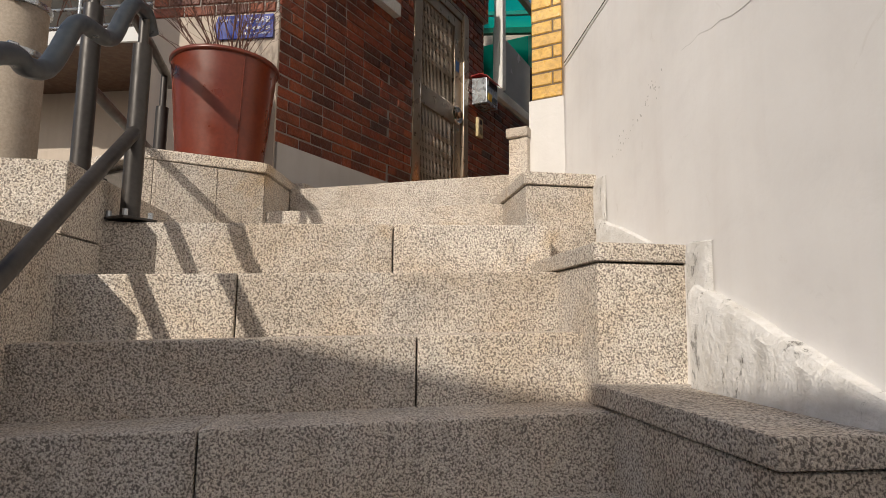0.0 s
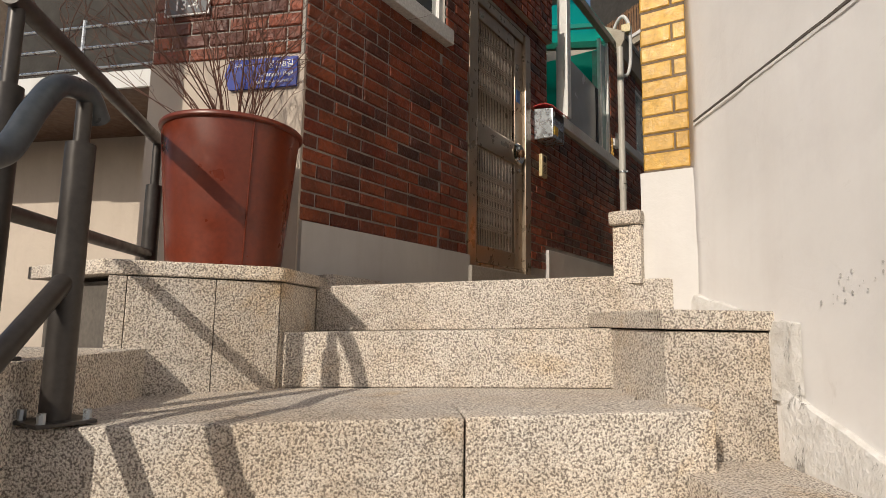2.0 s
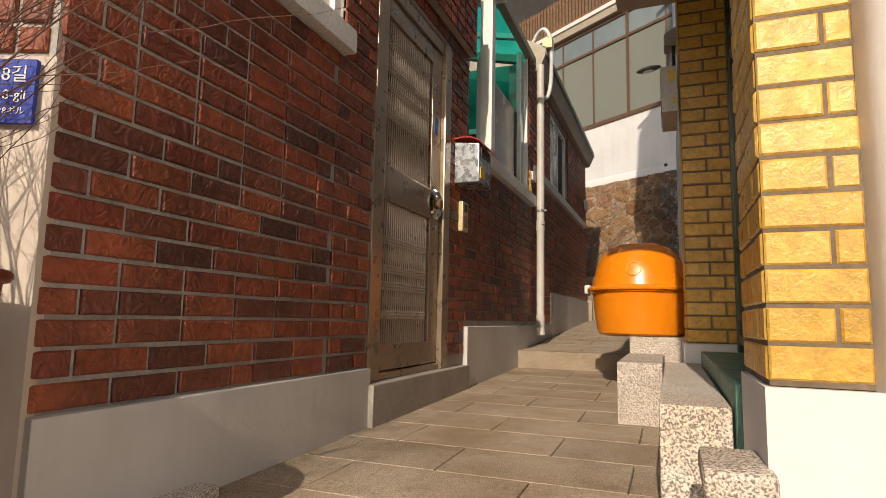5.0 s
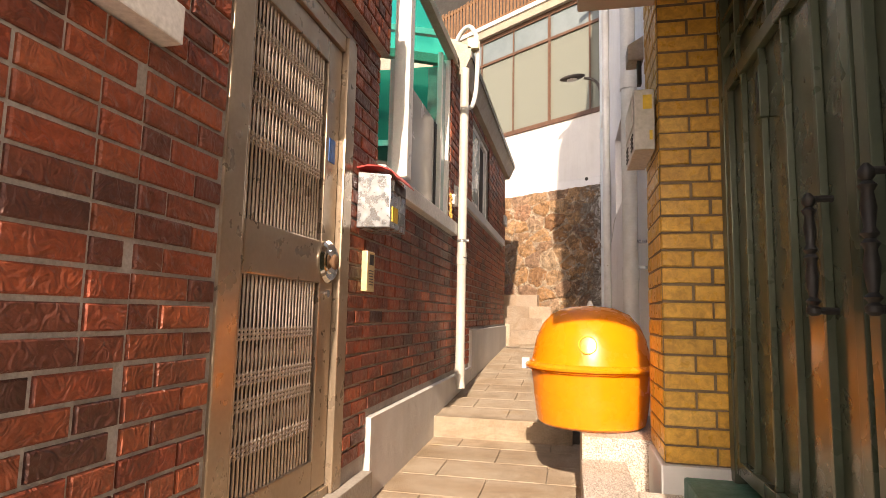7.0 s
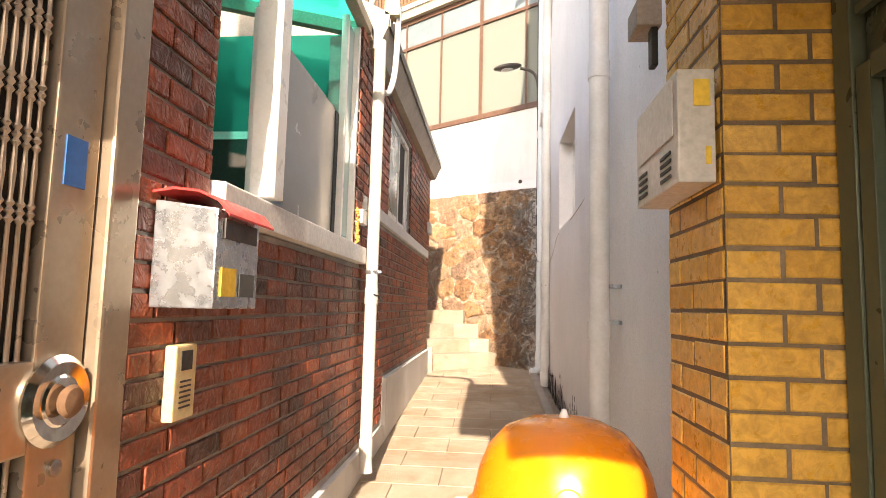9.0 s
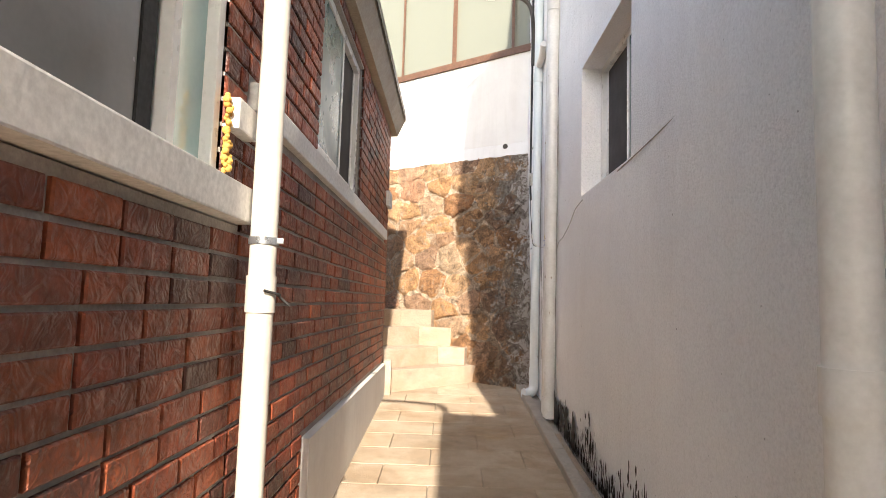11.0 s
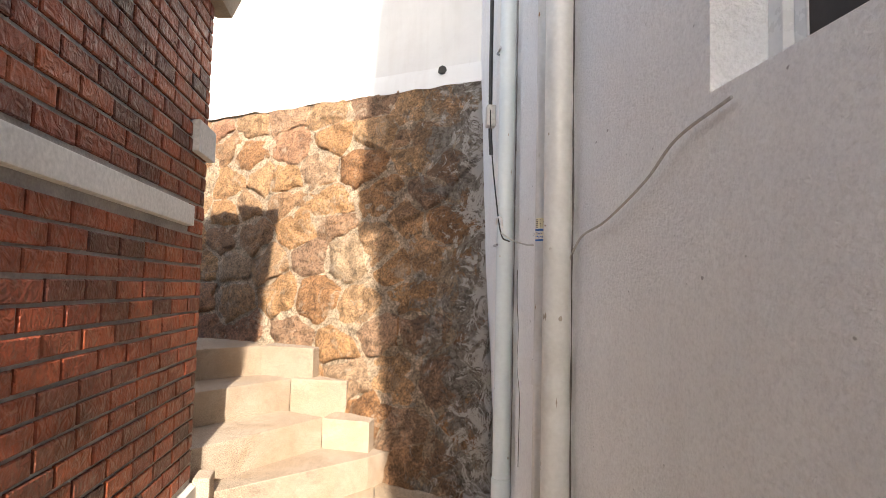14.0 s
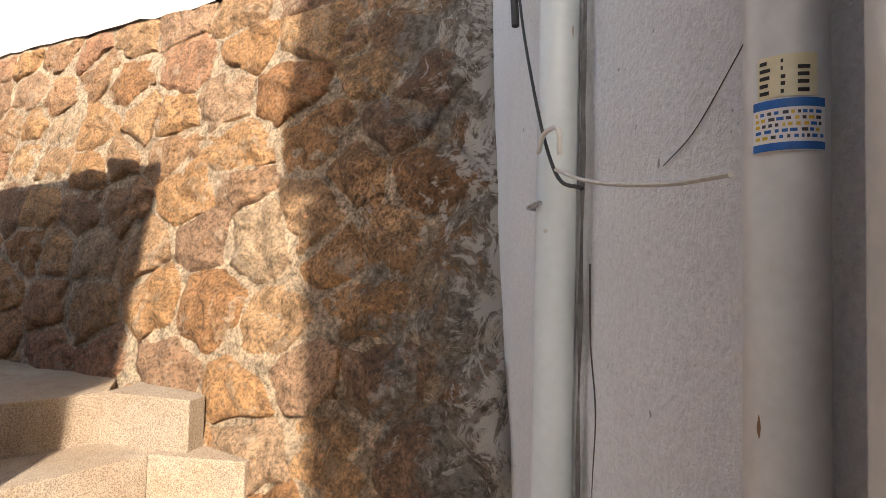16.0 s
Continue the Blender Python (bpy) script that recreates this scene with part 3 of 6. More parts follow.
for i in range(4):
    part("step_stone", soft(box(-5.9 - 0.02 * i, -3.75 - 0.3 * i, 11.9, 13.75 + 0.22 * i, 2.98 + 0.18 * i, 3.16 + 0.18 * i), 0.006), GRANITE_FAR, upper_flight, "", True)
single("corner_guard_stone", soft(prism([(-2.375, 10.84), (-2.3, 10.85), (-2.31, 10.98), (-2.385, 10.98)], 2.19, 2.53), 0.012), GRANITE_FAR, (-2.34, 10.9, 2.19),
       "short pale stone guard at the brick corner", "guard stone", "", True)

# ---- houses: walls ----
# white stucco wall beside the stairs
WA, WB = Vector((-0.836, 2.672)), Vector((1.5, -0.87))
wd = (WB - WA).normalized()
wn2 = Vector((-wd.y, wd.x)) * -1
bm = bmesh.new()
nu, nv = 70, 60
grid = []
for i in range(nu + 1):
    col = []
    for j in range(nv + 1):
        u, z = 4.24 * i / nu, -0.3 + 6.5 * j / nv
        p = WA + wd * u
        bulge = 0.012 * noise.noise(Vector((u * 1.3, z * 1.3, 2.0))) + 0.004 * noise.noise(Vector((u * 6, z * 6, 7.0)))
        col.append(bm.verts.new((p.x + wn2.x * bulge, p.y + wn2.y * bulge, z)))
    grid.append(col)
for i in range(nu):
    for j in range(nv):
        bm.faces.new((grid[i][j], grid[i + 1][j], grid[i + 1][j + 1], grid[i][j + 1]))
bmesh.ops.recalc_face_normals(bm, faces=bm.faces)
if bm.faces[0].normal.dot(Vector((wn2.x, wn2.y, 0))) < 0:
    bmesh.ops.reverse_faces(bm, faces=bm.faces)
wall_white = structure("wall_stair", bm, STUCCO, "cracked white stucco house wall beside the stairs", "wall", True)
solid = wall_white.modifiers.new("thickness", "SOLIDIFY")
solid.thickness, solid.offset = 0.25, -1.0
structure("wall_stair_core", prism([(-0.8, 2.9), tuple(WA - wn2 * 0.28 + wd * 0.1), tuple(WB - wn2 * 0.28), tuple(WB - wn2 * 2.0), (0.6, 4.6), (-0.75, 4.6), (-0.75, 3.2)], -0.3, 8.4), CONCRETE,
          "body of the stuccoed house", "wall")


def wall_at(u, z, off=0.0):
    p = WA + wd * u + wn2 * off
    return (p.x, p.y, z)


# chipped lower skirt of render and the rough foot of the stair wall
def skirt(u0, u1, z0, z1, z2, out, name, label):
    bm = bmesh.new()
    n = 22
    prev = None
    for i in range(n + 1):
        t = i / n
        u = u0 + (u1 - u0) * t
        top = z1 + (z2 - z1) * t + 0.008 * noise.noise(Vector((u * 9, 0.3, 5)))
        ease = 0.25 + 0.75 * min(1.0, (1.0 - t) * 5)
        row = [bm.verts.new(wall_at(u, z0, out * ease)), bm.verts.new(wall_at(u, top - 0.03, out * ease)),
               bm.verts.new(wall_at(u, top - 0.008, out * 0.6 * ease)), bm.verts.new(wall_at(u, top, -0.012))]
        if prev:
            for a in range(3):
                bm.faces.new((prev[a], row[a], row[a + 1], prev[a + 1]))
        prev = row
    bmesh.ops.recalc_face_normals(bm, faces=bm.faces)
    single(name, bm, SCARRED, wall_at(u0, z0), label, "render", "", True)


skirt(0.45, 0.575, 1.36, 1.565, 1.56, 0.01, "render_strip", "white render strip beside the side block")
skirt(0.5, 1.0, 1.15, 1.4, 1.235, 0.018, "render_skirt", "chipped white render fillet behind the side block")
skirt(1.19, 1.31, 0.98, 1.215, 1.21, 0.012, "render_strip", "white render strip beside the side block")
skirt(1.25, 1.9, 0.78, 1.1, 0.86, 0.04, "render_skirt", "sloping chipped render skirt with bare grey patches")
skirt(-0.02, 0.3, 1.5, 1.66, 1.6, 0.02, "render_skirt", "chipped white render at the foot of the corner")

# cracks and the long joint in the stucco
rc = random.Random(11)


def crack(points, name, label, thick=0.004, material=None, jitter=0.006):
    line = []
    for (u0, z0), (u1, z1) in zip(points, points[1:]):
        for k in range(9):
            t = k / 9
            line.append(wall_at(u0 + (u1 - u0) * t, z0 + (z1 - z0) * t + rc.uniform(-jitter, jitter), 0.0))
    single(name, tube(line, thick, 5), material or JOINT, line[0], label, "crack")


crack([(0.04, 2.245), (0.4, 2.242), (0.9, 2.238), (2.4, 2.2)], "wall_joint", "dark open joint running level across the stucco", 0.005, JOINT, 0.001)
crack([(0.04, 2.234), (0.4, 2.231), (0.9, 2.227), (2.4, 2.189)], "joint_lip", "raised white plaster lip below the open joint", 0.006, STUCCO, 0.0015)
crack([(0.66, 1.72), (0.9, 1.785), (1.1, 1.77), (1.3, 1.75), (1.7, 1.69)], "wall_crack", "hairline crack in white stucco", 0.0009, BASE)
crack([(0.02, 1.63), (0.12, 1.61), (0.26, 1.6)], "wall_crack", "crack along the foot of the white stucco", 0.0035)
bm = bmesh.new()
for i in range(46):
    t = rc.random()
    u, z = 0.68 + 0.38 * t + rc.gauss(0, 0.03), 1.6 + 0.14 * t + rc.gauss(0, 0.02)
    c = Vector(wall_at(u, z, 0.002))
    r = rc.uniform(0.0015, 0.005)
    pts = [bm.verts.new(c + Vector((wd.x * r * math.cos(a) * rc.uniform(0.6, 1.4), wd.y * r * math.cos(a) * rc.uniform(0.6, 1.4), r * math.sin(a))) +
                        Vector((wn2.x, wn2.y, 0)) * 0.004) for a in (0, 1.3, 2.5, 3.8, 5.1)]
    bm.faces.new(pts)
tagged(single("flaked_patches", bm, BASE, wall_at(0.6, 2.1), "small flaked spots where stucco has come away", "flaked render"), kind="stuff")

# corner pillar of the gate house, plaster foot
pil_a = structure("wall_gate_south", box(-0.995, -0.72, 2.672, 3.02, 2.09, 8.0), YMORTAR, "yellow brick pillar south of the green gate", "pillar")
structure("pillar_foot", box(-1.005, -0.72, 2.655, 3.03, 1.5, 2.088), FOOT, "white plastered foot of the yellow brick pillar", "plinth")
pil_b = structure("wall_gate_north", box(-1.08, -0.72, 4.723, 5.11, 2.1, 5.6), YMORTAR, "yellow brick pillar north of the green gate", "pillar")
structure("pillar_foot_north", soft(box(-1.1, -0.8, 4.7, 5.12, 1.6, 2.098), 0.008), WHITEPAINT, "white plastered foot of the second brick pillar", "plinth", True)


def gable(profile, y0, y1):
    """A solid with an upright outline of (x, z) between two planes of y."""
    bm = bmesh.new()
    a = [bm.verts.new((x, y0, z)) for x, z in profile]
    b = [bm.verts.new((x, y1, z)) for x, z in profile]
    n = len(profile)
    for i in range(n):
        bm.faces.new((a[i], a[(i + 1) % n], b[(i + 1) % n], b[i]))
    bm.faces.new(a[::-1])
    bm.faces.new(b)
    bmesh.ops.recalc_face_normals(bm, faces=bm.faces)
    return bm


# Unseen storey, added so that its slanted edge shapes the alley shadow.
structure("gate_house_upper", gable([(-1.06, 5.28), (-1.22, 7.99), (3.0, 7.99), (3.0, 5.28)], 4.3, 4.85), CREAM, "unseen storey added over the gate to shade the alley", "house wall")
# Unseen gable outline, cut to throw the shadow edge on the far walls.
structure("gate_house_roof", gable([(-1.345, 7.995), (-1.345, 8.5), (-1.25, 9.95), (-1.02, 10.3), (3.2, 10.3), (3.2, 7.995)], 4.75, 4.87), CREAM, "unseen gable added to shape the shadow on the stone wall", "gable")
# Unseen slab, added to shade the near alley floor.
structure("gate_house_slab", box(-1.55, 3.0, 2.9, 4.85, 5.06, 5.27), CONCRETE, "unseen slab added over the gate to shade the alley floor", "slab")
# Unseen tube, added to cast the thin curved shadow on the alley floor.
band_caster = thing("overhead_shade_tube", (-1.5, 4.87, 5.2), "unseen bent tube added across the alley to cast a thin shadow", "pipe")
part("tube", tube(curve([(-2.5, 4.87, 4.96), (-2.5, 4.87, 5.45), (-2.42, 4.87, 5.53), (-2.05, 4.87, 5.52), (-1.65, 4.87, 5.48), (-1.54, 4.87, 5.42), (-1.5, 4.87, 5.27)]), 0.028, 12), PVCOLD, band_caster, "", True)
structure("gate_canopy", soft(box(-1.4, -0.72, 2.85, 4.78, 3.97, 4.1), 0.01), CREAM, "cream painted concrete canopy over the gate", "canopy", True)
structure("gate_back_wall", box(-0.72, -0.5, 2.95, 4.8, 1.5, 5.6), DARKFILL, "wall painted dark as the unlit passage behind the gate", "wall")
structure("gate_stoop", soft(box(-1.02, -0.72, 3.03, 4.72, 1.5, 2.06), 0.01), GREENFLOOR, "green painted stoop before the gate", "stoop", True)
single("bin_step", soft(box(-1.39, -1.195, 4.25, 5.06, 1.6, 2.02), 0.01), GRANITE, (-1.25, 4.6, 1.75), "granite block step beside the gate stoop", "step block", "", True)
single("stoop_kerb", soft(box(-1.19, -1.025, 3.04, 4.69, 1.6, 2.0), 0.01), GRANITE, (-1.1, 3.8, 1.75), "granite kerb along the green stoop", "step block", "", True)
single("bin_step", soft(box(-1.385, -0.93, 5.066, 5.75, 1.6, 2.115), 0.01), GRANITE, (-1.2, 5.4, 1.75), "pale granite block that carries the orange bin", "step block", "", True)

# grey house on the east side
GX = -0.92
W0, W1, V0, V1 = 8.12, 9.19, 3.82, 4.7
bm = bmesh.new()


def bumpy_wall(bm, y0, y1, z0, z1, ny, nz, x=GX):
    g = [[bm.verts.new((x + 0.02 * noise.noise(Vector((yy * 1.1, zz * 1.1, 9))) * (0 if i in (0, ny) or j in (0, nz) else 1), yy, zz))
          for j, zz in enumerate(z0 + (z1 - z0) * j / nz for j in range(nz + 1))] for i, yy in enumerate(y0 + (y1 - y0) * i / ny for i in range(ny + 1))]
    for i in range(ny):
        for j in range(nz):
            bm.faces.new((g[i][j], g[i][j + 1], g[i + 1][j + 1], g[i + 1][j]))


bumpy_wall(bm, 5.05, W0, 1.5, 8.6, 30, 50)
bumpy_wall(bm, W1, 12.1, 1.5, 8.6, 24, 50)
bumpy_wall(bm, W0, W1, 1.5, V0, 9, 18)
bumpy_wall(bm, W0, W1, V1, 8.6, 9, 24)
for a, b in (((W0, V0), (W1, V0)), ((W1, V0), (W1, V1)), ((W1, V1), (W0, V1)), ((W0, V1), (W0, V0))):
    bm.faces.new([bm.verts.new(p) for p in ((GX, *a), (GX + 0.2, *a), (GX + 0.2, *b), (GX, *b))])
bmesh.ops.recalc_face_normals(bm, faces=bm.faces)
bmesh.ops.reverse_faces(bm, faces=[f for f in bm.faces if f.normal.x > 0.5])
wall_grey = structure("wall_east", bm, GREY, "rough grey stucco house wall with old cracks and black mould", "wall", True)
structure("wall_east_core", box(GX + 0.2, 3.0, 5.05, 12.3, 1.5, 8.6), CONCRETE, "body of the grey house", "wall")
structure("wall_east_rim", box(GX - 0.02, 3.1, 4.95, 12.3, 8.6, 8.9), CONCRETE, "roof edge of the grey house", "roof")


def sash_window(name, x, y0, y1, z0, z1, face, glass_mat, base_label, mid=None, second=None):
    """A white sliding window in a wall along y; face: +1 looks to +x, -1 to -x."""
    ob = thing(name, (x, (y0 + y1) / 2, z0), base_label, "window")
    ob["kind"] = "structure"
    f, d = 0.045, 0.05
    for n2, b in (("frame_sill", (y0, y1, z0, z0 + f)), ("frame_head", (y0, y1, z1 - f, z1)), ("frame_jamb", (y0, y0 + f, z0 + f, z1 - f)), ("frame_jamb", (y1 - f, y1, z0 + f, z1 - f))):
        part(n2, soft(box(min(x, x - face * d), max(x, x - face * d), *b), 0.004), WHITEFRAME, ob, "", True)
    m = mid or (y0 + y1) / 2
    for k, (a, b) in enumerate(((y0 + f, m + 0.03), (m - 0.03, y1 - f))):
        xx = x - face * (0.012 + 0.022 * k)
        sash = part("sash", soft(box(xx - 0.009, xx + 0.009, a, a + 0.035, z0 + f, z1 - f), 0.003), WHITEFRAME, ob, "", True)
        part("stile", soft(box(xx - 0.009, xx + 0.009, b - 0.035, b, z0 + f, z1 - f), 0.003), WHITEFRAME, sash, "", True)
        part("rail", soft(box(xx - 0.009, xx + 0.009, a + 0.035, b - 0.035, z0 + f, z0 + f + 0.035), 0.003), WHITEFRAME, sash, "", True)
        part("pane", box(xx - 0.003, xx + 0.003, a + 0.03, b - 0.03, z0 + f + 0.03, z1 - f), glass_mat if k == 0 else second or DARKGLASS, sash)
    return ob


sash_window("window_east", GX + 0.13, W0, W1, V0, V1, -1, DARKTEAL, "white sliding window with teal and dark panes in grey stucco", 8.6, SCREEN)

# black mould along the foot of the grey wall
bm = bmesh.new()
rm = random.Random(5)
for i in range(800):
    y = 7.7 + 2.7 * rm.random() ** 0.8
    hmax = 0.12 + 0.3 * max(0.0, noise.noise(Vector((y * 2.3, 0, 3))) + 0.35)
    z = floor_z(y) + 0.03 + hmax * rm.random() ** 2.2
    r, h = rm.uniform(0.004, 0.016), rm.uniform(0.01, 0.05)
    x = GX - 0.012
    bm.faces.new([bm.verts.new((x, y + r * rm.uniform(0.5, 1.2) * a, z + h * b * rm.uniform(0.6, 1.2))) for a, b in ((0, -1), (-1, -0.2), (-0.6, 0.8), (0.3, 1.1), (1, 0.1))])
for (y0, w) in ((10.12, 0.1), (9.98, 0.09), (9.72, 0.05), (9.55, 0.06), (9.3, 0.05)):
    ed = [(y0 + w * math.cos(a) * rm.uniform(0.5, 1.2), floor_z(y0) + 0.13 + 0.15 * math.sin(a) * rm.uniform(0.6, 1.2)) for a in (2 * math.pi * k / 14 for k in range(14))]
    bm.faces.new([bm.verts.new((GX - 0.0135 - 0.001 * w, yy, zz)) for yy, zz in ed])
tagged(single("mould_stains", bm, MOSS, (GX, 9, 2.2), "black mould creeping up the foot of the stucco", "mould"), kind="stuff")


def wall_line(points, r, name, label, cat, material):
    pts = curve(points, 6)
    single(name, tube(pts, r, 6), material, pts[0], label, cat, "", True)


wall_line([(GX - 0.002, 6.6, 3.92), (GX - 0.002, 7.3, 3.86), (GX - 0.002, 7.9, 3.82), (GX - 0.002, 8.35, 3.8)], 0.003,
          "wall_seam", "ragged render seam along the grey stucco", "crack", CONCRETE)
wall_line([(GX - 0.012, 9.1, 3.78), (GX - 0.014, 9.3, 3.75), (GX - 0.016, 9.45, 3.68), (GX - 0.014, 9.7, 3.61), (GX - 0.014, 9.9, 3.58), (GX - 0.01, 10.04, 3.5)], 0.004,
          "wall_cable", "grey cable pinned loosely across the grey stucco", "cable", METERGREY)

wall_line([(GX - 0.001, 10.8, 3.5), (GX - 0.0015, 10.79, 3.35), (GX - 0.0015, 10.76, 3.22), (GX - 0.001, 10.77, 3.05), (GX - 0.0015, 10.72, 2.9), (GX - 0.001, 10.73, 2.6)], 0.0015,
          "wall_crack", "dark upright crack in the grey stucco between pipes", "crack", JOINT)
wall_line([(GX - 0.001, 10.3, 3.78), (GX - 0.001, 10.36, 3.73), (GX - 0.0015, 10.44, 3.67), (GX - 0.001, 10.52, 3.64)], 0.0009,
          "wall_crack", "slanting hairline crack in the grey stucco", "crack", JOINT)

# grime that has run down the wall beside the pipes
bm = bmesh.new()
for y0, w0, z0, z1 in ((10.81, 0.016, 2.35, 4.9), (10.95, 0.02, 2.3, 5.4), (10.135, 0.012, 2.3, 5.2), (9.985, 0.011, 2.2, 5.2)):
    prev = None
    for j in range(61):
        z = z0 + (z1 - z0) * j / 60
        c = y0 + 0.012 * noise.noise(Vector((z * 3.1, y0 * 9, 1.0)))
        w = w0 * max(0.08, 0.75 + 1.1 * noise.noise(Vector((z * 6.3, y0 * 5, 4.0)))) * min(1.0, 0.15 + 6.0 * min(j, 60 - j) / 60)
        row = (bm.verts.new((GX - 0.0145, c - w, z)), bm.verts.new((GX - 0.0145, c + w, z)))
        if prev:
            bm.faces.new((prev[0], row[0], row[1], prev[1]))
        prev = row
tagged(single("grime_streaks", bm, GRIME, (GX, 10.5, 3.2), "dark grime streaks running down beside the pipes", "grime"), kind="stuff")

# ---- pipes on the grey wall ----


def downpipe(name, x, y, z0, z1, r, material, label, joints, lean=(0, 0)):
    ob = thing(name, (x, y, z0), label, "pipe", "downpipes on the grey wall")
    part("tube", tube([(x, y, z0), (x + lean[0], y + lean[1], z1)], r, 20), material, ob, "", True)
    for z in joints:
        t = (z - z0) / (z1 - z0)
        xx, yy = x + lean[0] * t, y + lean[1] * t
        part("socket", tube([(xx, yy, z - 0.045), (xx, yy, z - 0.04), (xx, yy, z + 0.04), (xx, yy, z + 0.045)], r + 0.006, 20), material, ob, "", True)
    return ob


pipe_n = downpipe("downpipe", -1.03, 6.45, 2.0, 8.5, 0.052, PVC, "stained white plastic downpipe on the grey wall", (2.95, 4.3))
for z in (2.98, 3.16):
    part("bracket", soft(box(-1.03, GX + 0.01, 6.42, 6.48, z, z + 0.02), 0.003), GALV, pipe_n, "", True)
pipe_c = downpipe("downpipe", -0.965, 10.05, 2.2, 8.5, 0.05, PVC, "thick stained white plastic downpipe with rust marks", (2.32, 5.6))
pipe_b = downpipe("downpipe", -0.965, 10.21, 2.2, 5.9, 0.036, PVC, "slim white plastic downpipe with a torn advert sticker", (3.1,))
pipe_a = downpipe("downpipe", -0.965, 10.88, 2.36, 8.5, 0.042, PVCBLUE, "pale blue grey plastic downpipe ending in an elbow", (2.46, 5.3))
part("elbow", tube(curve([(-0.965, 10.88, 2.4), (-0.97, 10.87, 2.31), (-1.02, 10.84, 2.27), (-1.07, 10.82, 2.27)]), 0.046, 16), PVCBLUE, pipe_a, "", True)
part("branch", tube(curve([(-0.965, 10.88, 5.42), (-0.96, 10.7, 5.44), (-0.965, 10.55, 5.5)]), 0.035, 14), PVC, pipe_a, "", True)
for z in (3.62, 4.6):
    part("clip", tube([(-1.012, 10.84, z), (-1.012, 10.92, z), (-0.94, 10.98, z)], 0.006, 6), GALV, pipe_a)

# sticker on the slim pipe
rk = random.Random(5)
stk = thing("advert_sticker", (-1.01, 10.2, 3.5), "torn yellow and blue advert sticker wrapped on the pipe", "sticker")


def wrap(z0, z1, a0, a1, material, name, r=0.0372, cx=-0.965, cy=10.21, owner=None):
    bm = bmesh.new()
    if owner:
        mid, hh = (z0 + z1) / 2, (z1 - z0) / 2
        ends = [rk.uniform(0.4, 1.0) * math.sin(math.pi * (k + 0.3) / 8.6) for k in range(9)]
        top = [bm.verts.new((cx + r * math.cos(b), cy + r * math.sin(b), mid + hh * e)) for b, e in ((radians(a0 + (a1 - a0) * k / 8), ends[k]) for k in range(9))]
        low = [bm.verts.new((v.co.x, v.co.y, mid - hh * e * rk.uniform(0.5, 1.3))) for v, e in zip(top, ends)]
        for k in range(8):
            bm.faces.new((low[k], low[k + 1], top[k + 1], top[k]))
        part(name, bm, material, owner, "", True)
        return
    cols = [(bm.verts.new((cx + r * math.cos(a), cy + r * math.sin(a), z0)), bm.verts.new((cx + r * math.cos(a), cy + r * math.sin(a), z1))) for a in (radians(a0 + (a1 - a0) * k / 10) for k in range(11))]
    for p, q in zip(cols, cols[1:]):
        bm.faces.new((p[0], q[0], q[1], p[1]))
    part(name, bm, material, stk, "", True)


wrap(3.6350, 3.6730, 196, 272, PALEPAPER, "paper")
wrap(3.5860, 3.6340, 188, 285, SIGNWHITE, "lower_paper")
wrap(3.6250, 3.6330, 189, 284, BLUELABEL, "blue_band", 0.0377)
wrap(3.5870, 3.5940, 189, 284, BLUELABEL, "blue_band", 0.0377)
for k in range(5):
    a = 193.0
    while a < 276:
        w = rk.uniform(3, 9)
        wrap(3.5975 + k * 0.0054, 3.6005 + k * 0.0054, a, a + w, (BLUELABEL, SIGNDARK, YELLOW)[rk.randrange(3)], "text_mark", 0.0376)
        a += w + rk.uniform(2, 5)
for a0, a1 in ((199, 214), (226, 233), (246, 264)):
    z = 3.6380
    while z < 3.6660:
        wrap(z, z + 0.0035, a0, a1 - rk.uniform(0, 5), BLACK, "numeral_mark", 0.0378)
        z += rk.uniform(0.006, 0.008)

# peeled and rusty patches on the old pipes
for k in range(34):
    cy, r, ow = ((10.05, 0.0506, pipe_c), (10.21, 0.0365, pipe_b), (10.88, 0.0425, pipe_a))[(k * 7 % 10) // 4]
    a, z, w = rk.uniform(165, 300), rk.uniform(2.5, 5.2), rk.uniform(3, 16)
    wrap(z, z + rk.uniform(0.006, 0.045), a, a + w, (CONCRETE, RUST, METERGREY, CONCRETE)[rk.randrange(4)], "stain_patch", r, -0.965, cy, ow)

# cables and a junction clip at the corner of the stone wall
cab = thing("corner_cables", (-0.97, 11.1, 3.5), "black cables with a white clamp beside the blue pipe", "cable")
part("black_cable", tube(curve([(-0.99, 11.28, 8.4), (-0.985, 11.25, 6.0), (-0.99, 11.2, 4.6), (-1.0, 11.1, 4.2), (-1.01, 10.9, 3.86), (-1.02, 10.72, 3.66), (-1.0, 10.64, 3.62)]), 0.0036, 8), BLACK, cab, "", True)
part("grey_cable", tube(curve([(-1.02, 10.72, 3.665), (-1.0, 10.6, 3.625), (-0.99, 10.4, 3.59), (-1.0, 10.24, 3.575)]), 0.0034, 8), METERGREY, cab, "", True)
part("second_cable", tube(curve([(-0.97, 11.3, 8.4), (-0.97, 11.3, 5.4), (-0.98, 11.24, 4.4), (-0.975, 11.22, 4.15)]), 0.011, 8), BLACK, cab, "", True)
part("clamp", soft(box(-1.01, -0.96, 11.17, 11.23, 4.3, 4.42), 0.006), METERGREY, cab, "", True)
part("white_tie", tube(curve([(-1.02, 10.83, 3.72), (-1.03, 10.76, 3.74), (-1.03, 10.68, 3.73), (-1.02, 10.7, 3.69)]), 0.005, 6), SIGNWHITE, cab, "", True)

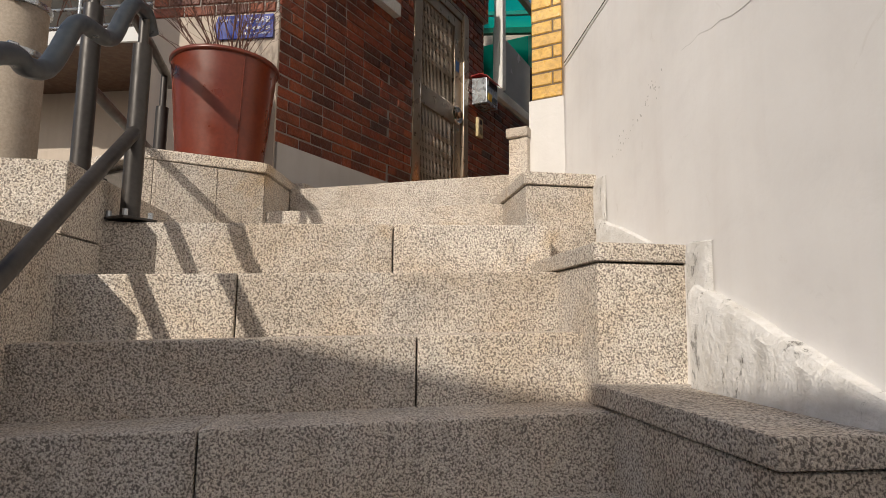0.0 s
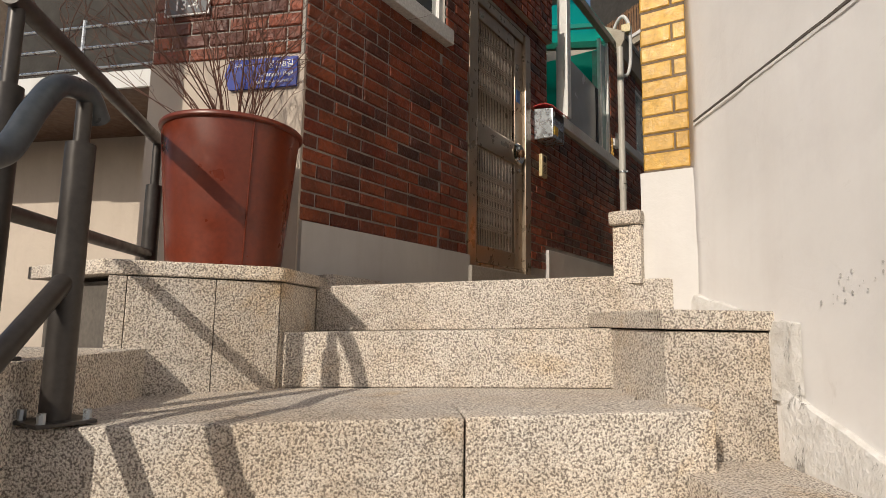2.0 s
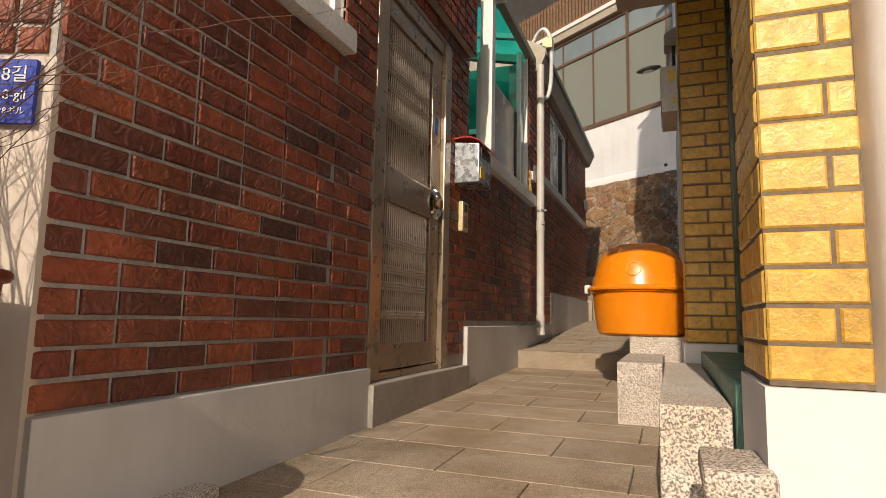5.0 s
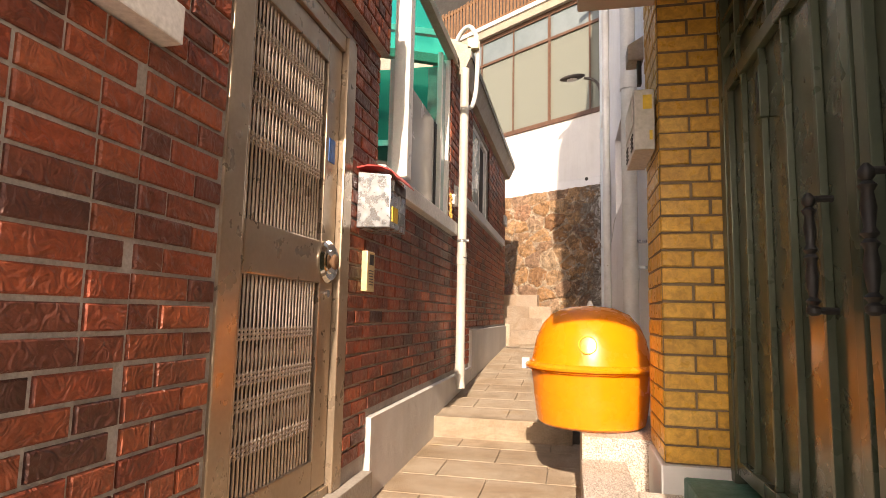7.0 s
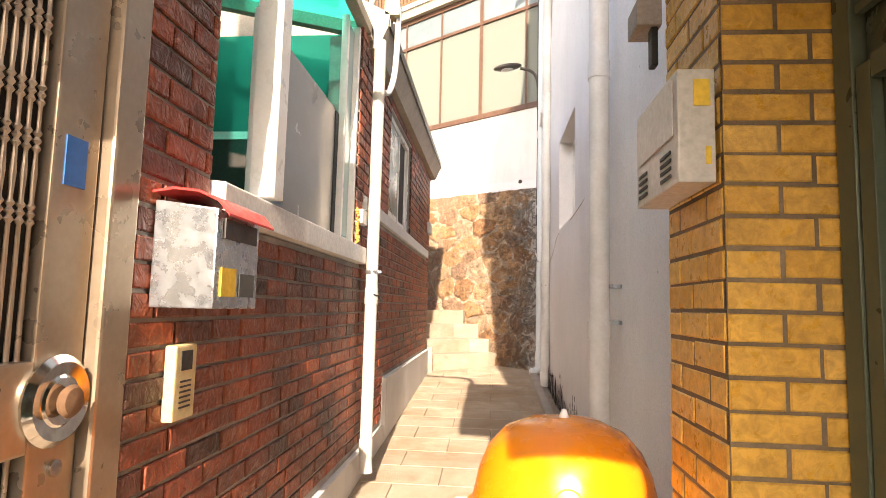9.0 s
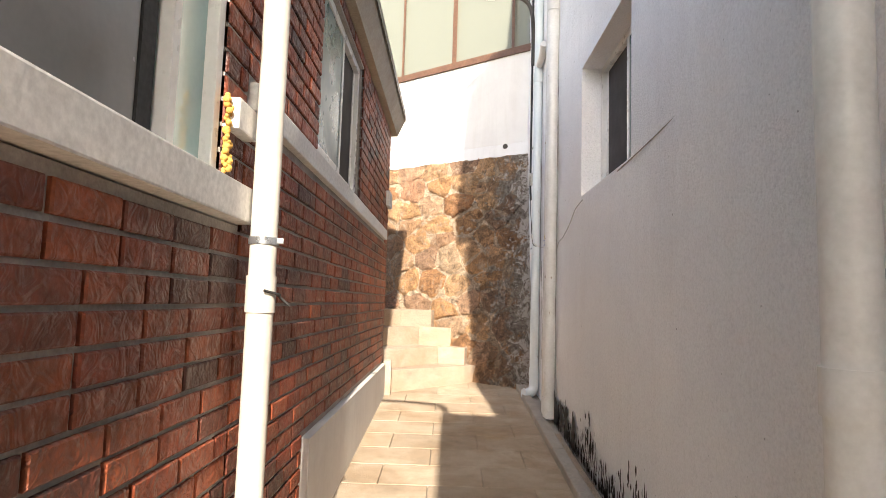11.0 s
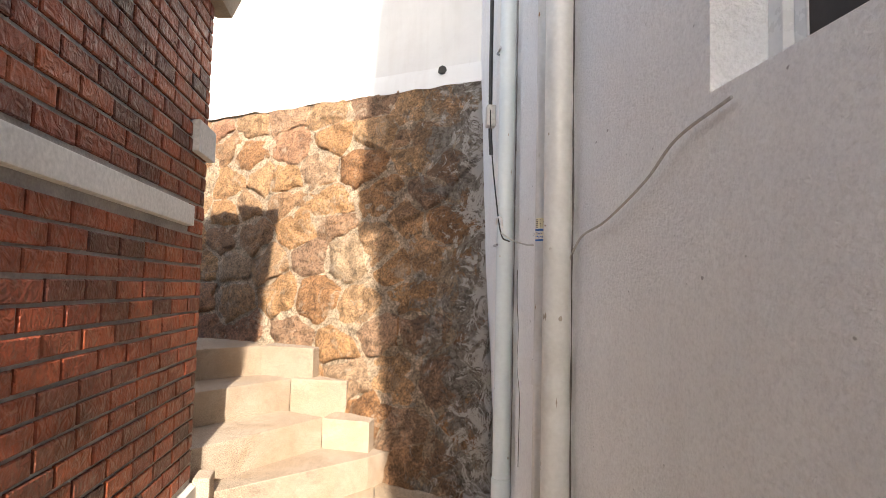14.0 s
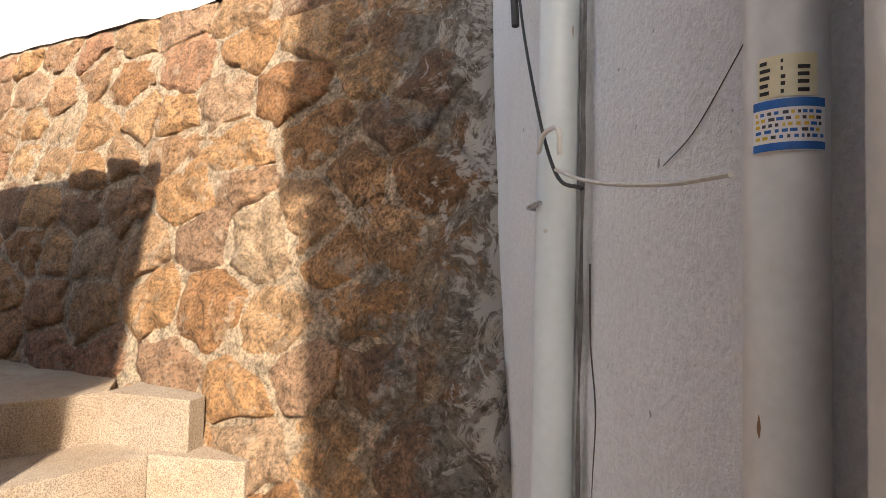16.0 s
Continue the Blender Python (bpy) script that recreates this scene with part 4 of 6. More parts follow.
# ---- field-stone wall and the house above it ----
bm = bmesh.new()
cols_x = [-0.7 - 0.035 * i for i in range(90)] + [-4.0 - 0.5 * i for i in range(11)]
rows_z = [1.8 + 0.035 * j for j in range(91)]
sheet_v = [[bm.verts.new((x, stone_y(x, z) + 0.004 - 0.014 * noise.noise(Vector((x * 5, z * 5, 2.5))) - 0.01 * noise.noise(Vector((x * 14, z * 14, 9.5))), z)) for z in rows_z] for x in cols_x]
for ca, cb in zip(sheet_v, sheet_v[1:]):
    for j in range(len(rows_z) - 1):
        bm.faces.new((ca[j], ca[j + 1], cb[j + 1], cb[j]))
back = [bm.verts.new((x, stone_y(x, z) + 0.5, z)) for x, z in ((-0.7, 1.8), (-0.7, 4.95), (-9.0, 4.95), (-9.0, 1.8))]
bm.faces.new(back)
bmesh.ops.recalc_face_normals(bm, faces=bm.faces)
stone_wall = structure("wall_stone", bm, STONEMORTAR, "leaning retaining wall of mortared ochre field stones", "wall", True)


def up_y(x, off=0.0):
    return -0.694 * x + 11.27 + off


bm = prism([(-0.7, up_y(-0.7)), (-0.5, up_y(-0.7) + 0.5), (-9, up_y(-9) + 0.6), (-9, up_y(-9))][::-1], lambda x, y: 4.84 - 0.02 * (x + 1), 6.04)
bmesh.ops.recalc_face_normals(bm, faces=bm.faces)
structure("wall_upper", bm, WHITEPAINT, "white painted parapet wall above the field stones", "wall")
bm = bmesh.new()
prev = None
for i in range(60):
    x = -0.85 - 0.1 * i
    dz = 0.03 * noise.noise(Vector((x * 5, 1, 1))) + 0.02 * noise.noise(Vector((x * 13, 4, 1)))
    zt = 4.87 - 0.02 * (x + 1)
    row = [bm.verts.new((x, stone_y(x, zt) - 0.035, zt - 0.06 + dz)), bm.verts.new((x, up_y(x) - 0.03, zt + 0.05 + dz * 0.5)), bm.verts.new((x, up_y(x) + 0.02, zt + 0.12))]
    if prev:
        for a in range(2):
            bm.faces.new((prev[a], prev[a + 1], row[a + 1], row[a]))
    prev = row
bmesh.ops.recalc_face_normals(bm, faces=bm.faces)
structure("wall_coping", bm, WHITEPAINT, "ragged white mortar edge over the field stones", "coping", True)
single("drain_hole", tube([(-1.17, up_y(-1.17) - 0.05, 4.93), (-1.17, up_y(-1.17) + 0.1, 4.93)], 0.03, 7), BLACK, (-1.17, up_y(-1.17), 4.93), "dark drain hole at the foot of the white parapet", "drain hole")

upper = thing("glazed_balcony", (-2.2, up_y(-2.2), 6.04), "brown framed glazed balcony above the white parapet", "balcony")


def up_box(x0, x1, z0, z1, o0, o1):
    return prism([(x1, up_y(x1, o0)), (x1, up_y(x1, o1)), (x0, up_y(x0, o1)), (x0, up_y(x0, o0))], z0, z1)


part("sill_rail", up_box(-6.0, -0.8, 6.04, 6.12, -0.03, 0.05), BROWNFRAME, upper)
part("transom", up_box(-6.0, -0.8, 7.62, 7.67, -0.02, 0.05), BROWNFRAME, upper)
part("head_rail", up_box(-6.0, -0.8, 8.1, 8.18, -0.02, 0.05), BROWNFRAME, upper)
xs = [-6.0, -5.2, -4.5, -3.85, -3.16, -2.48, -1.773, -1.09, -0.8]
for i, x in enumerate(xs):
    w = 0.055 if i in (3, 6) else 0.03
    part("mullion", up_box(x - w, x, 6.12, 8.1, -0.025, 0.05), BROWNFRAME, upper)
for a, b in zip(xs, xs[1:]):
    part("pane", up_box(a, b - 0.03, 6.12, 7.62, 0.015, 0.025), FROST, upper, "frosted pale green pane")
    part("pane", up_box(a, b - 0.03, 7.67, 8.1, 0.015, 0.025), SKYPANE, upper, "upper pane coloured blue grey as reflected sky")
part("soffit", up_box(-6.3, -0.6, 8.18, 8.34, -0.12, 1.5), EAVE, upper)
part("gutter_edge", up_box(-6.3, -0.6, 8.34, 8.42, -0.16, -0.06), SILL, upper)
fence = thing("roof_fence", (-3, up_y(-3), 8.42), "rusty slatted fence on the edge of the balcony roof", "fence")
part("bottom_rail", up_box(-6.3, -0.6, 8.45, 8.5, -0.1, -0.04), RUST, fence)
part("top_rail", up_box(-6.3, -0.6, 9.05, 9.1, -0.1, -0.04), RUST, fence)
rf = random.Random(2)
x = -6.2
while x < -0.6:
    w = rf.uniform(0.045, 0.06)
    part("slat", up_box(x, x + w, 8.44, 9.12 + rf.uniform(-0.02, 0.03), -0.12, -0.1), RUST, fence)
    x += w + 0.022
structure("upper_house", prism([(-6.0, up_y(-6.0, 1.4)), (-0.5, up_y(-0.5, 1.4)), (-0.5, up_y(-0.5, 3.0)), (-6, up_y(-6, 3.0))], 4.9, 11.5), DARKFILL, "dark brown house wall behind the glazed balcony", "house wall")
wash = thing("hanging_laundry", (-2.1, up_y(-2.1, 0.1), 6.5), "pale clothes hanging behind frosted glass", "laundry")
bm = bmesh.new()
for k, xx in enumerate((-2.2, -2.05, -1.95)):
    prism([(xx, up_y(xx, 0.05)), (xx + 0.1, up_y(xx + 0.1, 0.05)), (xx + 0.1, up_y(xx + 0.1, 0.09)), (xx, up_y(xx, 0.09))], 6.55 + 0.1 * k, 7.0, bm)
part("garment", bm, SIGNWHITE, wash)
cam_box = thing("security_camera", (-1.0, up_y(-1.0, -0.2), 7.95), "small white security camera under the eave", "camera")
part("body", tube([(-1.25, up_y(-1.25, -0.3), 7.95), (-1.05, up_y(-1.05, -0.18), 7.98)], 0.045, 14), PVC, cam_box, "", True)
part("arm", tube([(-1.05, up_y(-1.05, -0.18), 7.98), (-0.95, up_y(-0.95, -0.05), 8.05), (-0.95, up_y(-0.95, 0.0), 8.15)], 0.02, 8), PVC, cam_box, "", True)

# street lamp on its arm
lamp = thing("street_lamp", (-0.97, 11.3, 5.9), "grey street lamp head on a bent arm at the wall corner", "street lamp")
part("arm", tube(curve([(-0.965, 11.28, 5.6), (-0.97, 11.28, 6.0), (-1.0, 11.28, 6.22), (-1.08, 11.28, 6.32), (-1.22, 11.3, 6.37)]), 0.022, 12), DARKSTEEL, lamp, "", True)
bm = bmesh.new()
bmesh.ops.create_uvsphere(bm, u_segments=20, v_segments=12, radius=1.0, matrix=Matrix.Translation((-1.4, 11.33, 6.4)) @ pose(0, 0, 0, 0, -8, 0) @ Matrix.Diagonal((0.2, 0.085, 0.045, 1)))
head = part("head", bm, DARKSTEEL, lamp, "", True)
bm = bmesh.new()
bmesh.ops.create_uvsphere(bm, u_segments=16, v_segments=10, radius=1.0, matrix=Matrix.Translation((-1.43, 11.33, 6.378)) @ Matrix.Diagonal((0.12, 0.065, 0.035, 1)))
part("lens", bm, METERGREY, head, "clear lamp lens", True)

# ---- red brick house on the west side ----
BX = -2.395
DOOR0, DOOR1, DTOP = 3.74, 4.71, 3.86
bm = bmesh.new()
for y0, y1, z0, z1 in ((2.295, 3.46, 1.5, 3.27), (3.46, DOOR0, 1.5, 4.75), (2.295, 3.46, 4.4, 4.75), (DOOR0, DOOR1, DTOP, 4.75), (DOOR0, DOOR1, 1.5, 1.9),
                       (DOOR1, 5.05, 1.5, 4.7), (5.05, 7.0, 1.5, 3.292), (6.84, 7.0, 3.412, 4.7), (7.0, 7.9, 1.5, 4.75), (7.9, 9.1, 1.5, 3.74), (7.9, 9.1, 4.62, 4.75), (9.1, 10.87, 1.5, 4.75)):
    box(BX - 0.2, BX, y0, y1, z0, z1, bm)
wall_west = structure("wall_west", bm, MORTAR, "long red brick house wall with raked grey joints", "wall")
FD = Vector((-0.93, -0.37)).normalized()
FN = Vector((0.37, -0.93)).normalized()
F0 = Vector((-2.395, 2.292))


def front(u, off=0.0):
    p = F0 + FD * u + FN * off
    return p.x, p.y


bm = prism([front(0.0), front(0.0, -0.2), front(0.78, -0.2), front(0.78)][::-1], 2.745, 5.0)
bmesh.ops.recalc_face_normals(bm, faces=bm.faces)
wall_front = structure("wall_south", bm, MORTAR, "red brick house front with a street sign", "wall")
bm = prism([front(-0.012, 0.012), front(-0.012, -0.2), front(0.785, -0.2), front(0.785, 0.012)], 1.5, 2.742)
bmesh.ops.recalc_face_normals(bm, faces=bm.faces)
structure("wall_south_render", bm, CREAM, "stained cream render below the brick front", "wall")
structure("house_core", prism([(-2.62, 5.0), (-2.62, 3.6), (-2.62, 2.42), (-3.08, 2.24), (-3.35, 3.0), (-3.45, 5.0)][::-1], 1.5, 4.7), DARKFILL, "solid block painted dark as the unlit inside of the brick house", "wall")
structure("house_core_north", box(-6.0, -2.6, 7.35, 10.85, 1.5, 4.7), DARKFILL, "solid block painted dark as the unlit inside of the brick house", "wall")
structure("house_end_wall", box(-6.0, -2.6, 10.7, 10.868, 1.5, 4.7), MORTAR, "end wall of the brick house", "wall")
structure("house_roof", box(-6.2, -2.41, 2.2, 5.0, 4.752, 4.95), CONCRETE, "flat concrete roof of the brick house", "roof")

# rendered bases
structure("base_south", soft(box(-2.4, -2.365, 2.3, 3.735, 1.55, 1.977), 0.004), BASE, "grey rendered base of the brick wall", "base", True)
structure("base_middle", soft(prism([(-2.4, 5.0), (-2.36, 5.0), (-2.36, 7.86), (-2.4, 7.86)], 1.6, 2.15), 0.004), BASE, "pale rendered base of the brick wall", "base", True)
structure("base_north", soft(box(-2.4, -2.355, 7.866, 10.88, 1.7, 2.5), 0.004), BASE, "pale rendered base of the brick wall", "base", True)
structure("door_threshold", soft(box(-2.44, -2.34, DOOR0 - 0.02, DOOR1 + 0.28, 1.6, 1.91), 0.006), CONCRETE, "rough concrete threshold under the steel door", "threshold", True)


def sill(y0, y1, z0, z1, out, label):
    bm = prism([(BX - 0.1, y0), (BX + out, y0), (BX + out, y1), (BX - 0.1, y1)], z0, lambda x, y: z1 if x < BX else z1 - 0.015)
    structure("window_sill", soft(bm, 0.006), SILL, label, "sill", True)


sill(2.3, 3.465, 3.272, 3.385, 0.06, "thick white painted window sill")
sill(5.05, 7.0, 3.296, 3.41, 0.05, "white painted sill under the glazed porch")
sill(7.02, 10.65, 3.64, 3.742, 0.03, "white painted band and window sill")
single("corner_vent_block", soft(box(-2.41, -2.355, 10.63, 10.88, 3.96, 4.1), 0.006), SILL, (-2.38, 10.75, 4.0), "white block bracket on the brick corner", "bracket", "", True)
single("pipe_bracket_block", soft(box(-2.41, -2.35, 6.845, 6.99, 3.535, 3.62), 0.006), SILL, (-2.38, 7.0, 3.58), "white painted block beside the downpipe", "bracket", "", True)
bm = bmesh.new()
for k in range(34):
    bmesh.ops.create_uvsphere(bm, u_segments=8, v_segments=6, radius=rr.uniform(0.005, 0.012), matrix=Matrix.Translation((-2.378 + rr.uniform(-0.006, 0.006), 6.842 + rr.uniform(-0.012, 0.012), 3.415 + k * 0.0062)))
single("sealing_foam", bm, FOAM, (-2.37, 6.83, 3.46), "yellow sealing foam in the gap beside the frame", "foam", "", True)

win_n = sash_window("window_north", -2.42, 7.9, 9.1, 3.742, 4.62, 1, DARKTEAL, "white sliding window under the eave of the brick house", 8.55, SCREEN)
for k in range(11):
    y0 = 8.55 + 0.045 * k
    part("tape_mark", box(-2.421, -2.4192, y0, y0 + 0.012 + 0.016 * ((k * 7) % 3) / 2, 3.757, 3.772), SIGNDARK, win_n)
for k in range(9):
    part("tape_mark", box(-2.421, -2.4192, 9.07, 9.085, 3.82 + 0.05 * k, 3.833 + 0.05 * k + 0.012 * ((k * 5) % 3)), SIGNDARK, win_n)
win_s = sash_window("window_south", -2.42, 2.42, 3.46, 3.385, 4.4, 1, FROST, "white framed window above the thick sill", 2.9)

# eave of the north part
bm = bmesh.new()
prof = [(-2.4, 4.7), (-2.335, 4.705), (-2.27, 4.85), (-2.262, 4.94), (-2.28, 4.95), (-2.6, 5.12), (-2.6, 4.76)]
a = [bm.verts.new((x, 7.02, z)) for x, z in prof]
b = [bm.verts.new((x, 10.97, z)) for x, z in prof]
for i in range(len(prof)):
    bm.faces.new((a[i], a[(i + 1) % 7], b[(i + 1) % 7], b[i]))
bm.faces.new(a[::-1])
bm.faces.new(b)
bmesh.ops.recalc_face_normals(bm, faces=bm.faces)
structure("eave_north", bm, EAVE, "beige painted eave board along the brick house", "eave")
structure("eave_trim", box(-2.262, -2.255, 7.02, 10.975, 4.85, 4.9), DARKSTEEL, "thin dark drip edge of the eave", "trim")
structure("roof_north", prism([(-2.6, 7.3), (-2.6, 10.9), (-6.1, 10.9), (-6.1, 7.3)][::-1], 4.7, lambda x, y: 5.1 + (-2.6 - x) * 0.35), CONCRETE, "tiled roof slope of the brick house", "roof")

# corbelled brick hood over the door
hood = structure("door_hood", box(-2.42, -2.345, 3.6, 5.06, 3.97, 4.4), MORTAR, "corbelled brick hood above the steel door", "hood")

# ---- steel door ----
door = thing("steel_door", (-2.43, 4.22, 1.91), "bronze toned stainless steel security door with bar grilles", "door")
door["kind"] = "structure"
DX = -2.415
for nm, b in (("frame_jamb", (DOOR0, DOOR0 + 0.11, 1.91, DTOP)), ("frame_jamb", (DOOR1 - 0.1, DOOR1, 1.91, DTOP)), ("frame_head", (DOOR0 + 0.112, DOOR1 - 0.102, DTOP - 0.07, DTOP)), ("frame_sill", (DOOR0 + 0.112, DOOR1 - 0.102, 1.91, 1.945))):
    part(nm, soft(box(-2.47, -2.385 if nm == "frame_jamb" else -2.4, *b), 0.008), STEEL, door, "", True)
L0, L1, LZ0, LZ1 = DOOR0 + 0.115, DOOR1 - 0.105, 1.95, DTOP - 0.074
part("backing_panel", box(-2.475, -2.455, L0, L1, LZ0, LZ1), DARKFILL, door)
for b in ((L0, L0 + 0.05, LZ0, LZ1), (L1 - 0.13, L1, LZ0, LZ1)):
    part("stile", soft(box(-2.45, DX, *b), 0.006), STEEL, door, "", True)
part("lock_rail", soft(box(-2.45, DX + 0.002, L0 + 0.05, L1 - 0.13, 2.76, 2.93), 0.006), STEEL, door, "", True)
part("bottom_rail", soft(box(-2.45, DX, L0 + 0.05, L1 - 0.13, LZ0, LZ0 + 0.12), 0.006), STEEL, door, "", True)
part("top_rail", soft(box(-2.45, DX, L0 + 0.05, L1 - 0.13, LZ1 - 0.1, LZ1), 0.006), STEEL, door, "", True)


def bar_profile(z0, z1, bands):
    """Slim bar with turned beads in bands."""
    out = [(0.0052, z0)]
    for c in bands:
        for k in (-0.085, -0.07, -0.055, 0.0, 0.055, 0.07, 0.085):
            if k == 0.0:
                out += [(0.004, c - 0.04), (0.006, c), (0.004, c + 0.04)]
            else:
                out += [(0.004, c + k - 0.007), (0.0085, c + k), (0.004, c + k + 0.007)]
    return out + [(0.0052, z1)]


def bar_mesh(z0, z1, bands):
    return mesh("bar", lathe(bar_profile(z0, z1, bands), (0, 0, 0), 8), BARSTEEL, True)


upper_bar = bar_mesh(2.93, LZ1 - 0.1, (3.27, 3.5))
lower_bar = bar_mesh(LZ0 + 0.12, 2.76, (2.28, 2.5))
nb = 23
for k in range(nb):
    yy = L0 + 0.06 + (L1 - 0.14 - L0 - 0.06) * (k + 0.5) / nb
    for me in (upper_bar, lower_bar):
        ob = new("bar", me)
        ob.parent = door
        ob.location = Vector((-2.432, yy, 0)) - BASEOF[door]
knob = part("lock_plate", lathe([(0.0, 0), (0.085, 0.0), (0.088, 0.008), (0.075, 0.02), (0.05, 0.016), (0.045, 0.02)], BASEOF[door], 32), CHROME, door, "round chrome lock plate", True)
knob.data.transform(Matrix.Translation(Vector((DX + 0.002, L1 - 0.075, 2.85)) - BASEOF[door]) @ pose(0, 0, 0, 0, 90, 0))
kn2 = part("knob", lathe([(0.012, 0), (0.014, 0.015), (0.028, 0.02), (0.032, 0.028), (0.026, 0.036), (0.008, 0.04)], BASEOF[door], 24), RUST, door, "rusty lock cylinder", True)
kn2.data.transform(Matrix.Translation(Vector((DX + 0.01, L1 - 0.075, 2.85)) - BASEOF[door]) @ pose(0, 0, 0, 0, 90, 0))
part("keyhole", tube([(DX, L1 - 0.06, 2.72), (DX + 0.008, L1 - 0.06, 2.72)], 0.016, 14), CHROME, door, "", True)
part("label", box(DX, DX + 0.0025, L1 - 0.1, L1 - 0.04, 3.27, 3.37), BLUELABEL, door, "small blue security label")

# ---- things on the brick wall ----
mail = thing("mailbox", (-2.3, 4.88, 3.03), "dented galvanised mailbox with a red lid", "mailbox")
bm = prism([(-2.384, 4.77), (-2.225, 4.77), (-2.225, 5.02), (-2.384, 5.02)], 3.03, lambda x, y: 3.27 if x > -2.3 else 3.29)
part("body", soft(bm, 0.005), GALV, mail, "", True)
bm = bmesh.new()
arc = [(-2.384, 3.31), (-2.33, 3.318), (-2.27, 3.312), (-2.22, 3.29), (-2.19, 3.255)]
for (xa, za), (xb, zb) in zip(arc, arc[1:]):
    bm.faces.new([bm.verts.new(p) for p in ((xa, 4.755, za), (xb, 4.755, zb), (xb, 5.035, zb), (xa, 5.035, za))])
bmesh.ops.remove_doubles(bm, verts=bm.verts, dist=1e-5)
r2 = bmesh.ops.extrude_face_region(bm, geom=list(bm.faces))
bmesh.ops.translate(bm, verts=[v for v in r2["geom"] if isinstance(v, bmesh.types.BMVert)], vec=(0, 0, -0.006))
bmesh.ops.recalc_face_normals(bm, faces=bm.faces)
part("lid", bm, REDCLOTH, mail, "curled red plastic lid", True)
part("flap", soft(box(-2.224, -2.218, 4.8, 4.99, 3.2, 3.25), 0.002), DARKSTEEL, mail, "dark letter slot")
part("label", box(-2.2245, -2.2215, 4.8, 4.88, 3.06, 3.13), YELLOW, mail, "yellow paper label")
part("window", box(-2.2245, -2.2205, 4.9, 4.99, 3.06, 3.12), DARKGLASS, mail)
inter = thing("door_intercom", (-2.37, 4.91, 2.74), "ivory plastic door intercom with a speaker grille", "intercom")
part("body", soft(box(-2.386, -2.355, 4.86, 4.965, 2.745, 2.935), 0.006), IVORY, inter, "", True)
part("camera_window", soft(box(-2.356, -2.353, 4.885, 4.94, 2.87, 2.92), 0.001), BLACK, inter)
for k in range(6):
    part("grille_slot", box(-2.3555, -2.3535, 4.885, 4.94, 2.775 + k * 0.013, 2.78 + k * 0.013), DARKSTEEL, inter)

rain = thing("rain_pipe", (-2.31, 6.95, 2.04), "white plastic rain pipe with a metal band on the brick wall", "pipe")
part("tube", tube([(-2.303, 6.955, 4.72), (-2.303, 6.955, 2.22), (-2.304, 6.95, 2.17), (-2.29, 6.93, 2.06)], 0.037, 20), PVCOLD, rain, "", True)
for z in (3.1, 2.2):
    part("socket", tube([(-2.303, 6.955, z - 0.05), (-2.303, 6.955, z + 0.05)], 0.041, 20), PVCOLD, rain, "", True)
band = part("band", tube([(-2.303, 6.955, 3.237), (-2.303, 6.955, 3.257)], 0.0415, 20), GALV, rain, "metal pipe band", True)
part("band_lug", soft(box(-2.262, -2.243, 6.936, 6.944, 3.239, 3.255), 0.002), GALV, band)
part("wire_tie", tube(curve([(-2.28, 6.91, 3.11), (-2.25, 6.95, 3.1), (-2.27, 7.0, 3.1), (-2.24, 7.02, 3.07)]), 0.004, 6), BLACK, rain)

# ---- glazed porch with the teal roof ----
porch = thing("glazed_porch", (-2.4, 6.0, 3.41), "white framed glazed porch under a teal plastic roof", "porch")
part("post", soft(box(-2.425, -2.33, 5.38, 5.47, 3.412, 4.6), 0.006), WHITEFRAME, porch, "", True)
part("post_cap", soft(box(-2.64, -2.26, 5.33, 5.52, 4.6, 4.635), 0.006), WHITEFRAME, porch, "", True)
part("post", soft(box(-2.46, -2.4, 6.8, 6.838, 3.412, 4.74), 0.006), WHITEFRAME, porch, "", True)
part("edge_beam", soft(box(-2.43, -2.36, 5.06, 7.0, 4.76, 4.83), 0.006), EAVE, porch, "brown grey roof edge beam", True)
part("end_beam", soft(prism([(-3.6, 6.93), (-2.36, 6.93), (-2.36, 7.0), (-3.6, 7.0)], lambda x, y: 4.74 + (-2.36 - x) * 0.22, lambda x, y: 4.82 + (-2.36 - x) * 0.22), 0.004), EAVE, porch, "", True)
bm = prism([(-3.6, 5.06), (-2.37, 5.06), (-2.37, 6.98), (-3.6, 6.98)], lambda x, y: 4.84 + (-2.36 - x) * 0.22, lambda x, y: 4.848 + (-2.36 - x) * 0.22)
part("roof_sheet", bm, TEAL, porch, "translucent teal roofing sheet")
for yy in (5.75, 6.5):
    part("rafter", prism([(-3.6, yy), (-2.4, yy), (-2.4, yy + 0.05), (-3.6, yy + 0.05)], lambda x, y: 4.79 + (-2.36 - x) * 0.22, lambda x, y: 4.838 + (-2.36 - x) * 0.22), WHITEFRAME, porch)
part("end_sheet", box(-3.6, -2.46, 6.86, 6.87, 4.1, 4.72), TEAL, porch, "translucent teal end sheet")
part("end_rail", box(-3.6, -2.46, 6.85, 6.88, 4.05, 4.098), WHITEFRAME, porch)
# A dark sheet in place of the shaded opening.
part("end_panel", box(-3.6, -2.46, 6.86, 6.87, 3.412, 4.048), DARKFILL, porch, "panel painted dark as the shaded opening under the teal sheet")
part("sash", soft(prism([(-2.465, 5.5), (-2.445, 5.5), (-2.455, 6.53), (-2.475, 6.53)], 3.413, 4.13), 0.003), GREYGLASS, porch, "sliding sash with obscured glass", True)
part("sash_frame", soft(box(-2.475, -2.44, 5.46, 5.5, 3.413, 4.15), 0.004), WHITEFRAME, porch, "", True)
part("sash_gasket", box(-2.485, -2.45, 6.532, 6.59, 3.413, 4.12), BLACK, porch)
